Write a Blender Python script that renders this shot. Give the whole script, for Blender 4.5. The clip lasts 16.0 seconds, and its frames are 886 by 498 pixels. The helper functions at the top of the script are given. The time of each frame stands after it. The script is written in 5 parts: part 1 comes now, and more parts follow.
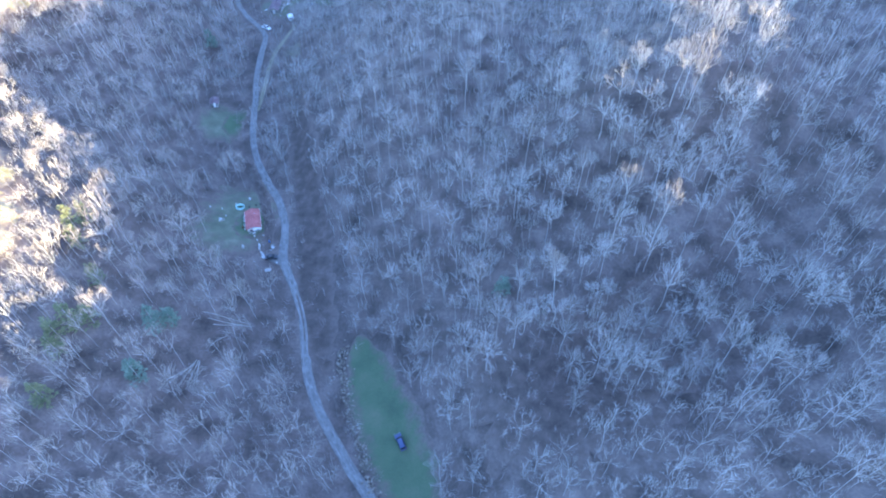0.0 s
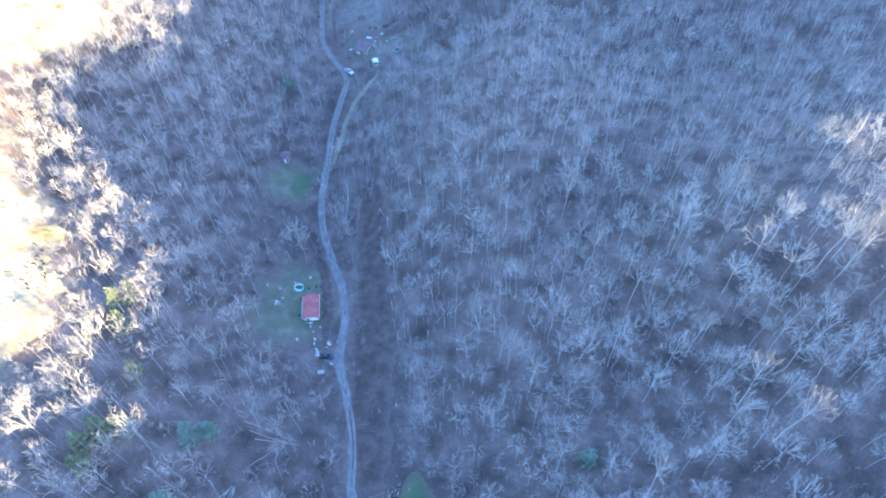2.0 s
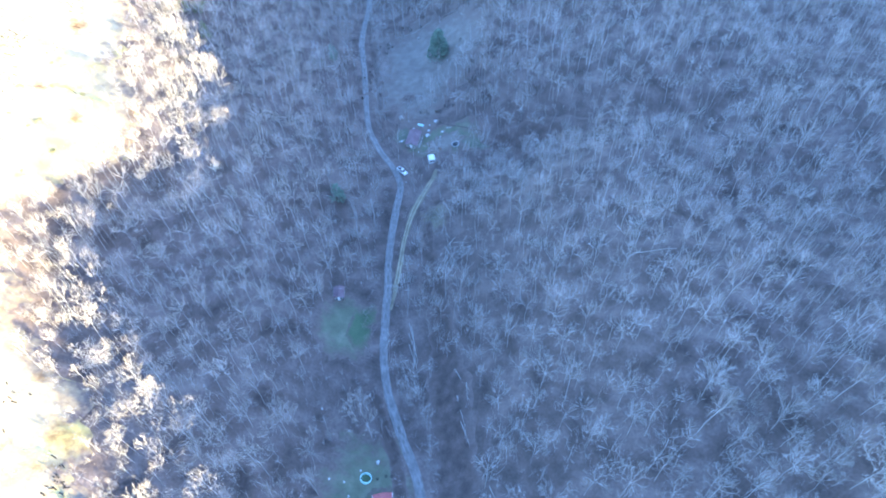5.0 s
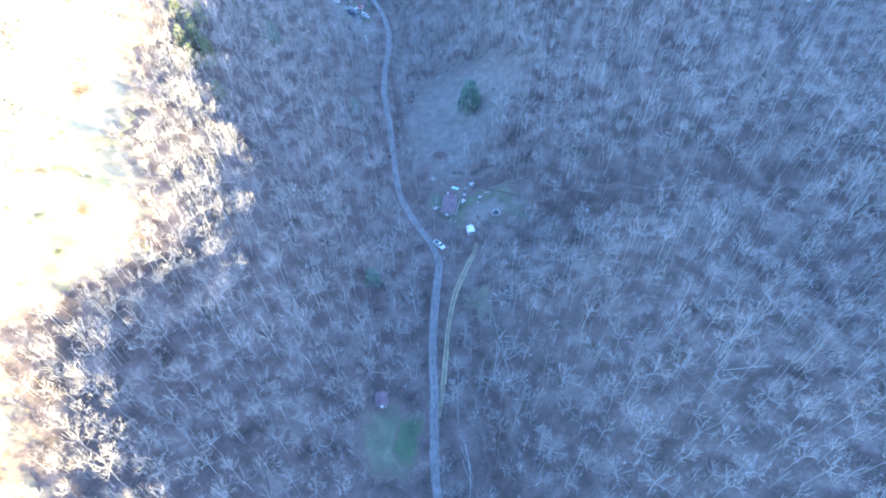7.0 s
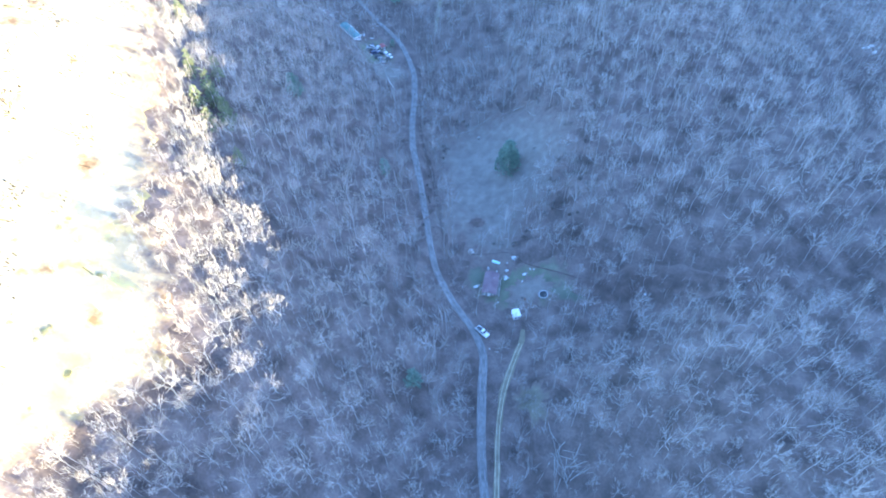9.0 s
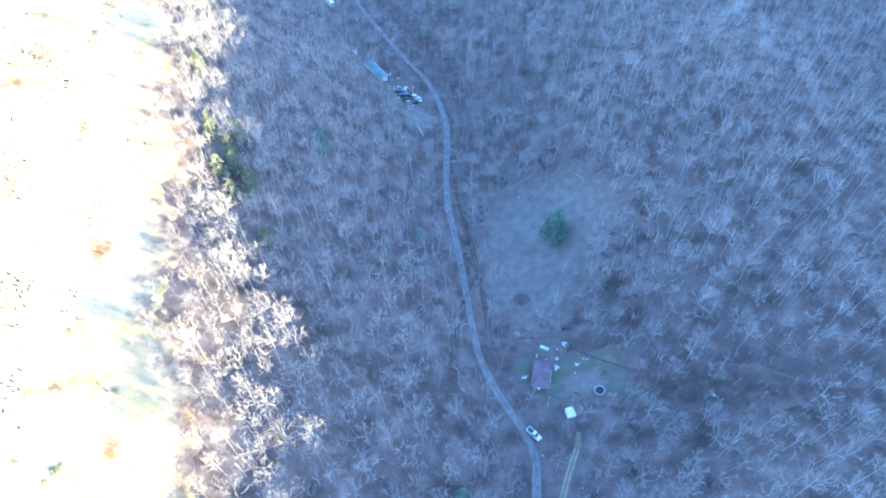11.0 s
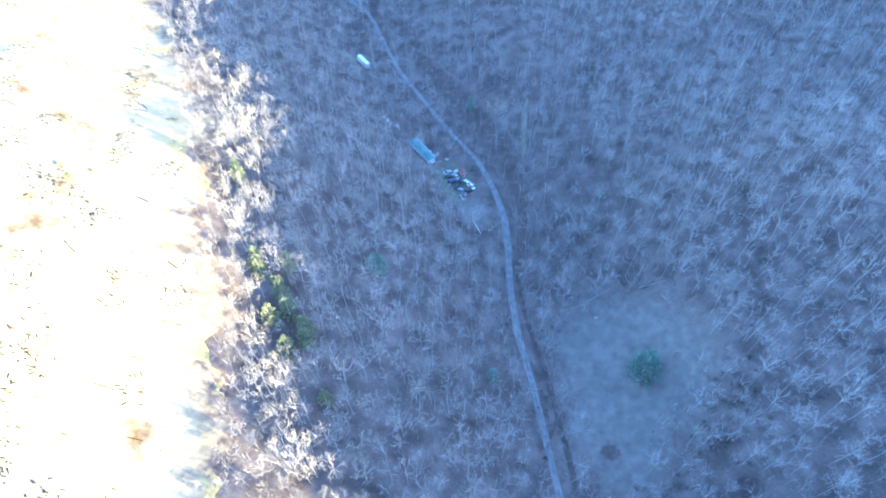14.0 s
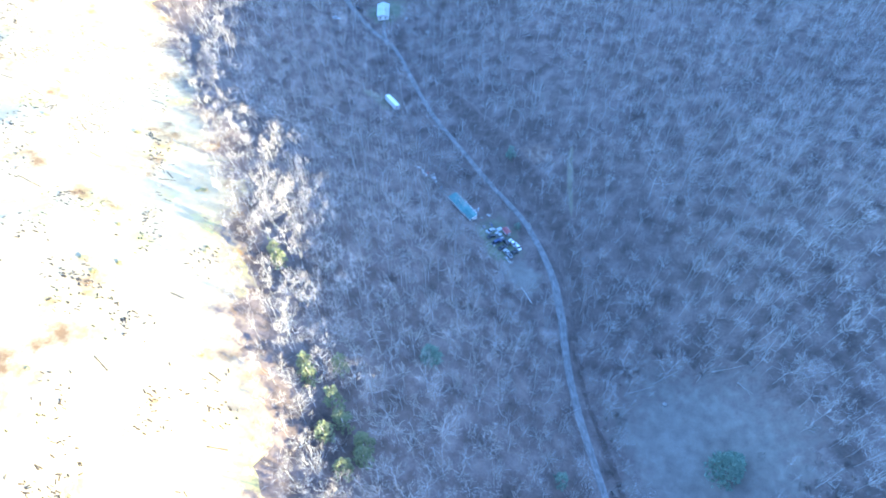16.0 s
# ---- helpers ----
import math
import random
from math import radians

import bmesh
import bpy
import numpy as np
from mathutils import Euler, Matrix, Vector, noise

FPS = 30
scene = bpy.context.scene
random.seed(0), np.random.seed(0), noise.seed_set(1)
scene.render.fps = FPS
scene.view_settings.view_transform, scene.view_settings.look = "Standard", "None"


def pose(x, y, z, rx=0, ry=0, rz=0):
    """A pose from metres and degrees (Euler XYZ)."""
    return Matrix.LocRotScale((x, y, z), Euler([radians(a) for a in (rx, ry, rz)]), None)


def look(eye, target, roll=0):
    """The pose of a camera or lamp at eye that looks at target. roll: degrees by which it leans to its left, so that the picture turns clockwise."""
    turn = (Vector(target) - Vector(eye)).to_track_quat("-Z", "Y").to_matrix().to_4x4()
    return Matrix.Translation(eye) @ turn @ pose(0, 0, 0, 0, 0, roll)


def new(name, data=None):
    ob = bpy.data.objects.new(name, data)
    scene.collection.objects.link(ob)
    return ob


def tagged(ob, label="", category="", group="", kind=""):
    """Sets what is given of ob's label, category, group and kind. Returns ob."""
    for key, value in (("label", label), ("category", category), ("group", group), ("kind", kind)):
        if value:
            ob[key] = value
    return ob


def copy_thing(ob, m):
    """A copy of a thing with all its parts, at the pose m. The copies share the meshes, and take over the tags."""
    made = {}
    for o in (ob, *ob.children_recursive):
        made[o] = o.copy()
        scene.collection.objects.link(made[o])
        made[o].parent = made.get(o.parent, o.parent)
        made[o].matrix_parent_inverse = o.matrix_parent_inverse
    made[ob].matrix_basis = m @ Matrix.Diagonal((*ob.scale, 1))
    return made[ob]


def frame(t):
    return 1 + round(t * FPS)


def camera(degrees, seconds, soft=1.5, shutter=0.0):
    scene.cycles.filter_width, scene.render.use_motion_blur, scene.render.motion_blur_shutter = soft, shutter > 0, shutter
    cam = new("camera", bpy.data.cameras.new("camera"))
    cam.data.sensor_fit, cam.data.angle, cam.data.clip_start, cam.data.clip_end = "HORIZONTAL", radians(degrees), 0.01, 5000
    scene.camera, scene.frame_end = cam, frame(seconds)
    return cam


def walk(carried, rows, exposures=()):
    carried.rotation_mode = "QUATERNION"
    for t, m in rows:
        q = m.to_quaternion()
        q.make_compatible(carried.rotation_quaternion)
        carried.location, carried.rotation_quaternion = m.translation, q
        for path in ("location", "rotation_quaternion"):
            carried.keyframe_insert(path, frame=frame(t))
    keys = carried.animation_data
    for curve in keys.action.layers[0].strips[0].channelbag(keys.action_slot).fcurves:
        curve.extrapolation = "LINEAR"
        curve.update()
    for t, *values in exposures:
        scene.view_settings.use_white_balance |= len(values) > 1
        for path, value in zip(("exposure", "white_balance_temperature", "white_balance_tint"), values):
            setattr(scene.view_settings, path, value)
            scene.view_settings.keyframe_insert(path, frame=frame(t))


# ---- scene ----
cam = camera(69.4, 16.0, soft=1.9)
METRES, EYE, TILT, LEAN, TURN = 365.0, 185.0, -51.5, 1.5, 0.0
ROWS = [
    (0.0, 0.0, 0.0, 0.0, -0.0, 0.0, -0.0),
    (0.5, -0.0038, 0.0171, 0.0267, 2.14, -0.17, -3.44),
    (1.0, -0.0101, 0.0353, 0.0536, 3.3, -0.37, -5.11),
    (1.5, -0.0203, 0.0532, 0.0797, 4.03, -0.52, -6.12),
    (2.0, -0.0334, 0.0709, 0.1052, 4.52, -0.62, -6.76),
    (2.5, -0.0489, 0.088, 0.1301, 4.69, -0.72, -6.97),
    (3.0, -0.0658, 0.104, 0.1538, 4.74, -0.77, -7.07),
    (3.5, -0.0826, 0.1197, 0.1788, 4.95, -0.96, -7.24),
    (4.0, -0.0994, 0.1357, 0.2033, 5.12, -1.09, -7.31),
    (6.5, -0.1871, 0.2137, 0.3152, 3.97, -1.62, -5.97),
    (7.0, -0.2032, 0.2288, 0.3362, 4.03, -1.75, -6.09),
    (7.5, -0.2186, 0.2438, 0.3581, 4.13, -1.89, -6.23),
    (8.0, -0.2333, 0.2585, 0.3786, 3.95, -2.01, -6.01),
    (8.5, -0.2475, 0.2739, 0.4003, 3.95, -2.15, -6.06),
    (9.0, -0.2618, 0.2891, 0.4217, 3.89, -2.26, -6.1),
    (11.5, -0.3336, 0.3646, 0.5245, 3.99, -2.98, -6.59),
    (12.0, -0.3498, 0.3796, 0.5456, 3.79, -3.07, -6.54),
    (12.5, -0.3652, 0.3926, 0.5681, 3.82, -3.21, -6.55),
    (13.0, -0.3818, 0.4061, 0.5909, 3.79, -3.41, -6.6),
    (13.5, -0.3983, 0.4198, 0.6132, 3.77, -3.55, -6.6),
    (14.0, -0.4163, 0.4343, 0.6343, 3.63, -3.67, -6.61),
    (14.5, -0.4337, 0.4493, 0.6543, 3.53, -3.8, -6.5),
    (15.0, -0.4516, 0.463, 0.6715, 3.33, -3.89, -6.46),
    (15.5, -0.4709, 0.4779, 0.69, 3.17, -4.02, -6.42),
    (16.0, -0.4888, 0.4913, 0.7107, 3.09, -4.27, -6.32),
]
walk(cam, [(t, pose(0, 0, EYE, TILT, LEAN, TURN) @ pose(METRES * x, METRES * y, METRES * z, 90 + pitch, roll, yaw)) for t, x, y, z, yaw, pitch, roll in ROWS],
     exposures=[(0.0, 3.83, 5740, 25), (3.5, 3.9, 5640, 21.5), (7.0, 3.92, 5560, 20), (16.0, 3.85, 5270, 17.5)])

# ---- light: a low sun behind an unseen eastern ridge, clear sky ----
SUN_AZ = Vector((0.967, -0.25)).normalized()
SUN_TAN = 0.14
SUN_EL = math.atan(SUN_TAN)
world = bpy.data.worlds.new("sky")
scene.world = world
world.use_nodes = True
wn = world.node_tree
sky = wn.nodes.new("ShaderNodeTexSky")
sky.sky_type, sky.sun_disc = "NISHITA", False
sky.sun_elevation = SUN_EL
sky.dust_density, sky.ozone_density = 0.4, 3.0
sky.sun_rotation = math.atan2(SUN_AZ.x, SUN_AZ.y)
wn.nodes["Background"].inputs["Strength"].default_value = 0.14
wn.links.new(sky.outputs["Color"], wn.nodes["Background"].inputs["Color"])
sun_data = bpy.data.lights.new("sun", "SUN")
sun_data.energy, sun_data.angle, sun_data.color = 2.9, radians(0.5), (1.0, 0.81, 0.35)
sun = new("sun", sun_data)
sun.matrix_world = look((SUN_AZ.x * 400, SUN_AZ.y * 400 + 200, 300), (0, 200, 300 - 400 * SUN_TAN))


# ---- materials ----
def material(name, colours, scale=1.0, rough=0.85, metal=0.0, bump=0.0, fine=8.0, coarse=None, per_island=0.0, random_object=0.0, spec=0.3, edge=False):
    """Two scales of noise blend the colours; positions are in metres."""
    m = bpy.data.materials.new(name)
    m.use_nodes = True
    nt = m.node_tree
    b = nt.nodes["Principled BSDF"]
    geo = nt.nodes.new("ShaderNodeNewGeometry")
    n1 = nt.nodes.new("ShaderNodeTexNoise")
    n1.inputs["Scale"].default_value, n1.inputs["Detail"].default_value = scale, 6
    n2 = nt.nodes.new("ShaderNodeTexNoise")
    n2.inputs["Scale"].default_value, n2.inputs["Detail"].default_value = scale * fine, 4
    for n in (n1, n2):
        nt.links.new(geo.outputs["Position"], n.inputs["Vector"])
    mix = nt.nodes.new("ShaderNodeMath")
    mix.operation = "MULTIPLY_ADD"
    mix.inputs[1].default_value = 0.45
    nt.links.new(n2.outputs["Fac"], mix.inputs[0])
    sub = nt.nodes.new("ShaderNodeMath")
    sub.operation = "MULTIPLY_ADD"
    sub.inputs[1].default_value, sub.inputs[2].default_value = 1.3, -0.38
    nt.links.new(n1.outputs["Fac"], sub.inputs[0])
    nt.links.new(sub.outputs[0], mix.inputs[2])
    fac = mix.outputs[0]
    if per_island or random_object:
        src = geo.outputs["Random Per Island"]
        if random_object:
            src = nt.nodes.new("ShaderNodeObjectInfo").outputs["Random"]
        add = nt.nodes.new("ShaderNodeMath")
        add.operation = "MULTIPLY_ADD"
        add.inputs[1].default_value = per_island or random_object
        nt.links.new(src, add.inputs[0])
        off = nt.nodes.new("ShaderNodeMath")
        off.operation = "SUBTRACT"
        off.inputs[1].default_value = (per_island or random_object) / 2
        nt.links.new(fac, off.inputs[0])
        nt.links.new(off.outputs[0], add.inputs[2])
        fac = add.outputs[0]
    ramp = nt.nodes.new("ShaderNodeValToRGB")
    el = ramp.color_ramp.elements
    el[0].position, el[1].position = 0.15, 0.85
    while len(el) < len(colours):
        el.new(0.5)
    for k, c in enumerate(colours):
        el[k].position = 0.15 + 0.7 * k / (len(colours) - 1)
        el[k].color = (*c, 1)
    nt.links.new(fac, ramp.inputs["Fac"])
    colour = ramp.outputs["Color"]
    if edge:
        # Ground covers run out raggedly into leaf litter towards their rim.
        rim = nt.nodes.new("ShaderNodeAttribute")
        rim.attribute_name = "rim"
        rag = nt.nodes.new("ShaderNodeTexNoise")
        rag.inputs["Scale"].default_value, rag.inputs["Detail"].default_value = 0.35, 7
        nt.links.new(geo.outputs["Position"], rag.inputs["Vector"])
        mr = nt.nodes.new("ShaderNodeMapRange")
        mr.inputs["From Min"].default_value, mr.inputs["From Max"].default_value = 1.02, 1.5
        su = nt.nodes.new("ShaderNodeMath")
        nt.links.new(rim.outputs["Fac"], su.inputs[0])
        nt.links.new(rag.outputs["Fac"], su.inputs[1])
        nt.links.new(su.outputs[0], mr.inputs["Value"])
        lit1 = nt.nodes.new("ShaderNodeTexNoise")
        lit1.inputs["Scale"].default_value, lit1.inputs["Detail"].default_value = 1.1, 5
        nt.links.new(geo.outputs["Position"], lit1.inputs["Vector"])
        r2 = nt.nodes.new("ShaderNodeValToRGB")
        r2.color_ramp.elements[0].color, r2.color_ramp.elements[1].color = (0.075, 0.053, 0.046, 1), (0.19, 0.148, 0.13, 1)
        nt.links.new(lit1.outputs["Fac"], r2.inputs["Fac"])
        mx = nt.nodes.new("ShaderNodeMix")
        mx.data_type = "RGBA"
        nt.links.new(mr.outputs["Result"], mx.inputs["Factor"])
        nt.links.new(colour, mx.inputs["A"])
        nt.links.new(r2.outputs["Color"], mx.inputs["B"])
        colour = mx.outputs["Result"]
    nt.links.new(colour, b.inputs["Base Color"])
    b.inputs["Roughness"].default_value, b.inputs["Metallic"].default_value = rough, metal
    b.inputs["Specular IOR Level"].default_value = spec
    if bump:
        bp = nt.nodes.new("ShaderNodeBump")
        bp.inputs["Strength"].default_value, bp.inputs["Distance"].default_value = bump, 0.25
        nt.links.new(n2.outputs["Fac"], bp.inputs["Height"])
        nt.links.new(bp.outputs["Normal"], b.inputs["Normal"])
    return m


M_LITTER = material("leaf_litter", [(0.044, 0.034, 0.030), (0.112, 0.086, 0.076), (0.205, 0.161, 0.143)], 0.13, 0.95, bump=1.0, fine=10)
M_LAWN = material("mown_grass", [(0.056, 0.085, 0.05), (0.078, 0.115, 0.063), (0.115, 0.13, 0.082)], 0.12, 0.95, bump=0.5, fine=14, edge=True)
M_THIN = material("thin_winter_grass", [(0.07, 0.08, 0.06), (0.10, 0.11, 0.08), (0.14, 0.14, 0.105)], 0.15, 0.95, bump=0.5, fine=12, edge=True)
M_YARD = material("worn_yard_grass", [(0.082, 0.09, 0.062), (0.118, 0.128, 0.085), (0.19, 0.182, 0.135)], 0.22, 0.95, bump=0.5, fine=14, edge=True)
M_MEADOW = material("dead_meadow_grass", [(0.128, 0.109, 0.093), (0.17, 0.148, 0.129), (0.22, 0.194, 0.17)], 0.25, 0.95, bump=0.8, fine=9, edge=True)
# Dry grass; part of its paleness is sun glare put into the colour.
M_STRAW = material("dry_straw_grass", [(0.32, 0.248, 0.135), (0.385, 0.3, 0.175), (0.45, 0.365, 0.225)], 0.05, 0.95, bump=0.5, fine=16, edge=True)
def weedy(m):
    """Lays broken patches of yellow grass and brown bracken over a grass material."""
    nt = m.node_tree
    b = nt.nodes["Principled BSDF"]
    colour = b.inputs["Base Color"].links[0].from_socket
    geo = nt.nodes.new("ShaderNodeNewGeometry")
    for scale, shift, lo, hi, tone in ((0.055, 3.0, 0.53, 0.65, (0.43, 0.36, 0.13)), (0.07, 41.0, 0.56, 0.68, (0.18, 0.107, 0.05)), (0.9, 11.0, 0.66, 0.72, (0.09, 0.07, 0.05))):
        add = nt.nodes.new("ShaderNodeVectorMath")
        add.inputs[1].default_value = (shift, shift * 1.7, 0)
        nt.links.new(geo.outputs["Position"], add.inputs[0])
        n = nt.nodes.new("ShaderNodeTexNoise")
        n.inputs["Scale"].default_value, n.inputs["Detail"].default_value, n.inputs["Roughness"].default_value = scale, 8, 0.62
        nt.links.new(add.outputs[0], n.inputs["Vector"])
        mr = nt.nodes.new("ShaderNodeMapRange")
        mr.inputs["From Min"].default_value, mr.inputs["From Max"].default_value = lo, hi
        nt.links.new(n.outputs["Fac"], mr.inputs["Value"])
        mx = nt.nodes.new("ShaderNodeMix")
        mx.data_type = "RGBA"
        mx.inputs["B"].default_value = (*tone, 1)
        nt.links.new(mr.outputs["Result"], mx.inputs["Factor"])
        nt.links.new(colour, mx.inputs["A"])
        colour = mx.outputs["Result"]
    nt.links.new(colour, b.inputs["Base Color"])


weedy(M_STRAW)
# Leaf litter darkened: the hollow's shade is put into this colour.
M_LITTER_SHADE = material("dark_litter_shade", [(0.05, 0.036, 0.031), (0.088, 0.065, 0.056), (0.145, 0.108, 0.093)], 0.3, 0.8, bump=0.6, fine=8, edge=True)
M_TUSSOCK = material("dark_dead_weeds", [(0.075, 0.066, 0.058), (0.125, 0.11, 0.097), (0.19, 0.168, 0.148)], 0.4, 0.95, fine=6, per_island=0.4)
# Dark wood, and shadow streaks put into the same near-black colour.
M_SLASH_SHADOW = material("dark_slash_and_shadow", [(0.03, 0.025, 0.02), (0.06, 0.048, 0.036), (0.11, 0.088, 0.065)], 0.5, 0.95, fine=6, per_island=0.4)
M_BRUSH = material("brown_weeds", [(0.105, 0.092, 0.066), (0.175, 0.154, 0.113), (0.26, 0.228, 0.172)], 0.15, 0.95, bump=0.6, fine=10, edge=True)
M_BRACKEN = material("dead_bracken", [(0.085, 0.06, 0.048), (0.165, 0.118, 0.095), (0.26, 0.20, 0.165)], 0.5, 0.95, bump=0.6, fine=7, edge=True)
M_GRAVEL = material("pale_gravel", [(0.1, 0.093, 0.089), (0.162, 0.152, 0.146), (0.25, 0.236, 0.227)], 0.45, 0.9, bump=0.5, fine=9, edge=True)
M_DIRT = material("dry_dirt", [(0.11, 0.096, 0.066), (0.175, 0.152, 0.106), (0.25, 0.217, 0.158)], 0.3, 0.95, bump=0.4, fine=10, edge=True)
M_BARK = material("grey_bark", [(0.27, 0.254, 0.238), (0.39, 0.37, 0.352), (0.52, 0.5, 0.478)], 0.12, 0.9, fine=6, per_island=0.2)
M_TWIG = material("pale_twigs", [(0.22, 0.204, 0.19), (0.325, 0.306, 0.288), (0.45, 0.428, 0.406)], 0.1, 0.9, fine=8, per_island=0.2)
M_TWIG_BROWN = material("brown_twigs", [(0.155, 0.135, 0.125), (0.235, 0.21, 0.195), (0.33, 0.305, 0.285)], 0.1, 0.9, fine=8, per_island=0.2)
# Tan twigs of the western slope, its warm glow painted into them.
M_TWIG_GLOW = material("glow_tan_twigs", [(0.275, 0.236, 0.2), (0.39, 0.34, 0.295), (0.51, 0.452, 0.402)], 0.1, 0.9, fine=8, per_island=0.2)
M_LOG = material("weathered_log", [(0.23, 0.215, 0.19), (0.33, 0.31, 0.285), (0.43, 0.41, 0.375)], 0.8, 0.9, fine=8)
# Green needles lightened and blued: haze is mixed into their colour.
M_NEEDLE = material("haze_pine_needles", [(0.10, 0.155, 0.12), (0.155, 0.22, 0.165), (0.215, 0.285, 0.215)], 0.3, 0.8, fine=6, per_island=0.4)
# Needles for the sunny pines: sunlight is put into the yellow-green.
M_NEEDLE_SUN = material("sunlit_yellow_needles", [(0.11, 0.128, 0.066), (0.16, 0.176, 0.09), (0.22, 0.228, 0.122)], 0.3, 0.8, fine=6, per_island=0.4)
M_YOUNG = material("straw_green_needles", [(0.26, 0.23, 0.10), (0.36, 0.32, 0.15), (0.45, 0.41, 0.21)], 0.3, 0.8, fine=6, per_island=0.4)
M_SHRUB = material("reddish_brush", [(0.20, 0.17, 0.155), (0.31, 0.275, 0.255), (0.42, 0.385, 0.36)], 0.1, 0.95, fine=8, per_island=0.4)

# ---- the lie of the land ----
ALONG = np.array((-0.36, 0.933)) / math.hypot(0.36, 0.933)
ACROSS = np.array((ALONG[1], -ALONG[0]))
TAB = np.arange(-3000.0, 4000.0, 2.0)


def smooth_table(knots, values, width=16.0):
    """A table over the way along the hollow, rounded at its knots."""
    k = np.exp(-0.5 * (np.arange(-40, 41) * 2.0 / width) ** 2)
    raw = np.interp(TAB, knots, values)
    return np.convolve(np.pad(raw, 40, mode="edge"), k / k.sum(), mode="valid")


T_CENTRE = smooth_table((-100, 50, 100, 150, 200, 250, 320, 380, 420, 480, 520, 570, 620, 800), (0, 2, 0, -4, -4, 2, 18, 28, 34, 24, 22, 6, -6, -30), 12)
T_FLOOR = smooth_table((-900, -100, 50, 120, 200, 280, 350, 420, 490, 560, 630, 800, 2500), (40, 9.2, 6.8, 5.2, 2.8, -1.6, -6.7, -13.3, -19.3, -24.8, -32.0, -39.2, -75))
T_RIGHT = smooth_table((60, 150, 230, 310, 390, 470, 560), (1.23, 1.43, 1.19, 0.96, 0.85, 0.66, 0.46), 20)
T_LEFT = smooth_table((60, 150, 230, 310, 390, 470, 560), (0.47, 0.58, 0.61, 0.79, 0.58, 0.83, 0.72), 20)
# Knolls and dips: x, y, height, breadth.
KNOLLS = ((-35, 460, 15, 38), (41, 86, -13, 15), (-272, 370, 9, 30), (-70, 400, 5, 22), (-42, 324, -6, 22), (-178, 212, -12, 26), (-92, 186, -5, 14), (88, 104, -13, 26), (78, 164, 11, 20), (38, 286, -7, 24), (66, 256, -14, 34), (26, 186, -7, 18), (34, 136, -12, 20), (12, 166, -5, 14), (0, 281, -6, 17), (-50, 305, -6, 14), (-42, 297, -3, 12), (98, 132, -8, 15), (50, 156, 5, 12), (82, 70, -8, 20), (11, 124, -5, 13), (69, 90, -6, 14))
# Unseen crest added in the east; its heights shape the sun's shadow line.
SHADE_RIDGE_Y = (-400, -14, 8, 20, 34, 56, 74, 90, 103, 115, 130, 160, 175, 186, 198, 211, 218, 226, 240, 250, 258, 268, 290, 312, 324, 345, 358, 366, 372, 378, 400, 430, 457, 600, 900)
SHADE_RIDGE_Z = (99, 95, 92, 86, 84, 84, 87, 91, 93.5, 97.5, 97.5, 93.5, 94, 96, 92, 88.5, 93, 98, 100, 100, 103, 105, 105, 103, 100, 96, 93, 91, 95, 98, 96, 90, 85, 82, 78)


def channel(x, y, ax, ay, bx, by, width, depth):
    """A ravine between two points, fading at both ends."""
    dx, dy = bx - ax, by - ay
    n = math.hypot(dx, dy)
    s = ((x - ax) * dx + (y - ay) * dy) / n
    d = ((x - ax) * -dy + (y - ay) * dx) / n
    ends = (0.5 + 0.5 * np.tanh((s - 6) / 10)) * (0.5 - 0.5 * np.tanh((s - n + 6) / 10))
    return -depth * np.exp(-0.5 * (d / width) ** 2) * ends


def height(x, y):
    """Ground height in metres; takes numbers or arrays."""
    x, y = np.asarray(x, float), np.asarray(y, float)
    u, v = x * ALONG[0] + y * ALONG[1], x * ACROSS[0] + y * ACROSS[1]
    d = v - np.interp(u, TAB, T_CENTRE)
    g = np.maximum(d - 8, 0)
    right = 42 * (1 - np.exp(-g * g / (g + 20) / 42)) * np.interp(u, TAB, T_RIGHT)
    g = np.maximum(-d - 8, 0)
    left = 150 * (1 - np.exp(-g * g / (g + 20) / 150)) * np.interp(u, TAB, T_LEFT)
    z = np.interp(u, TAB, T_FLOOR) + right + left
    for kx, ky, kh, kr in KNOLLS:
        z = z + kh * np.exp(-((x - kx) ** 2 + (y - ky) ** 2) / (2 * kr * kr))
    away = np.clip((np.abs(d) - 14) / 30, 0, 1)
    z = z + away * (1.0 * np.sin(x / 13.0 + y / 29.0) + 0.9 * np.sin(y / 11.0 - x / 23.0 + 1.0) + 0.5 * np.sin(x / 6.1 + 2.0) * np.sin(y / 7.3))
    z = z + channel(x, y, 32, 90, 95, 120, 5, 4.5) + channel(x, y, -74, 320, 50, 318, 13, 7) + channel(x, y, -112, 500, -92, 430, 9, 4)
    crest = np.interp(y, SHADE_RIDGE_Y, SHADE_RIDGE_Z)
    lift = np.exp(-0.5 * ((x - 230) / np.where(x < 230, 26, 70)) ** 2)
    return z + np.maximum(crest - z, 0) * lift


def link(name, verts, faces, mat, smooth=False):
    me = bpy.data.meshes.new(name)
    me.from_pydata(verts, [], faces)
    if mat:
        me.materials.append(mat)
    if smooth:
        me.polygons.foreach_set("use_smooth", [True] * len(me.polygons))
    return new(name, me)


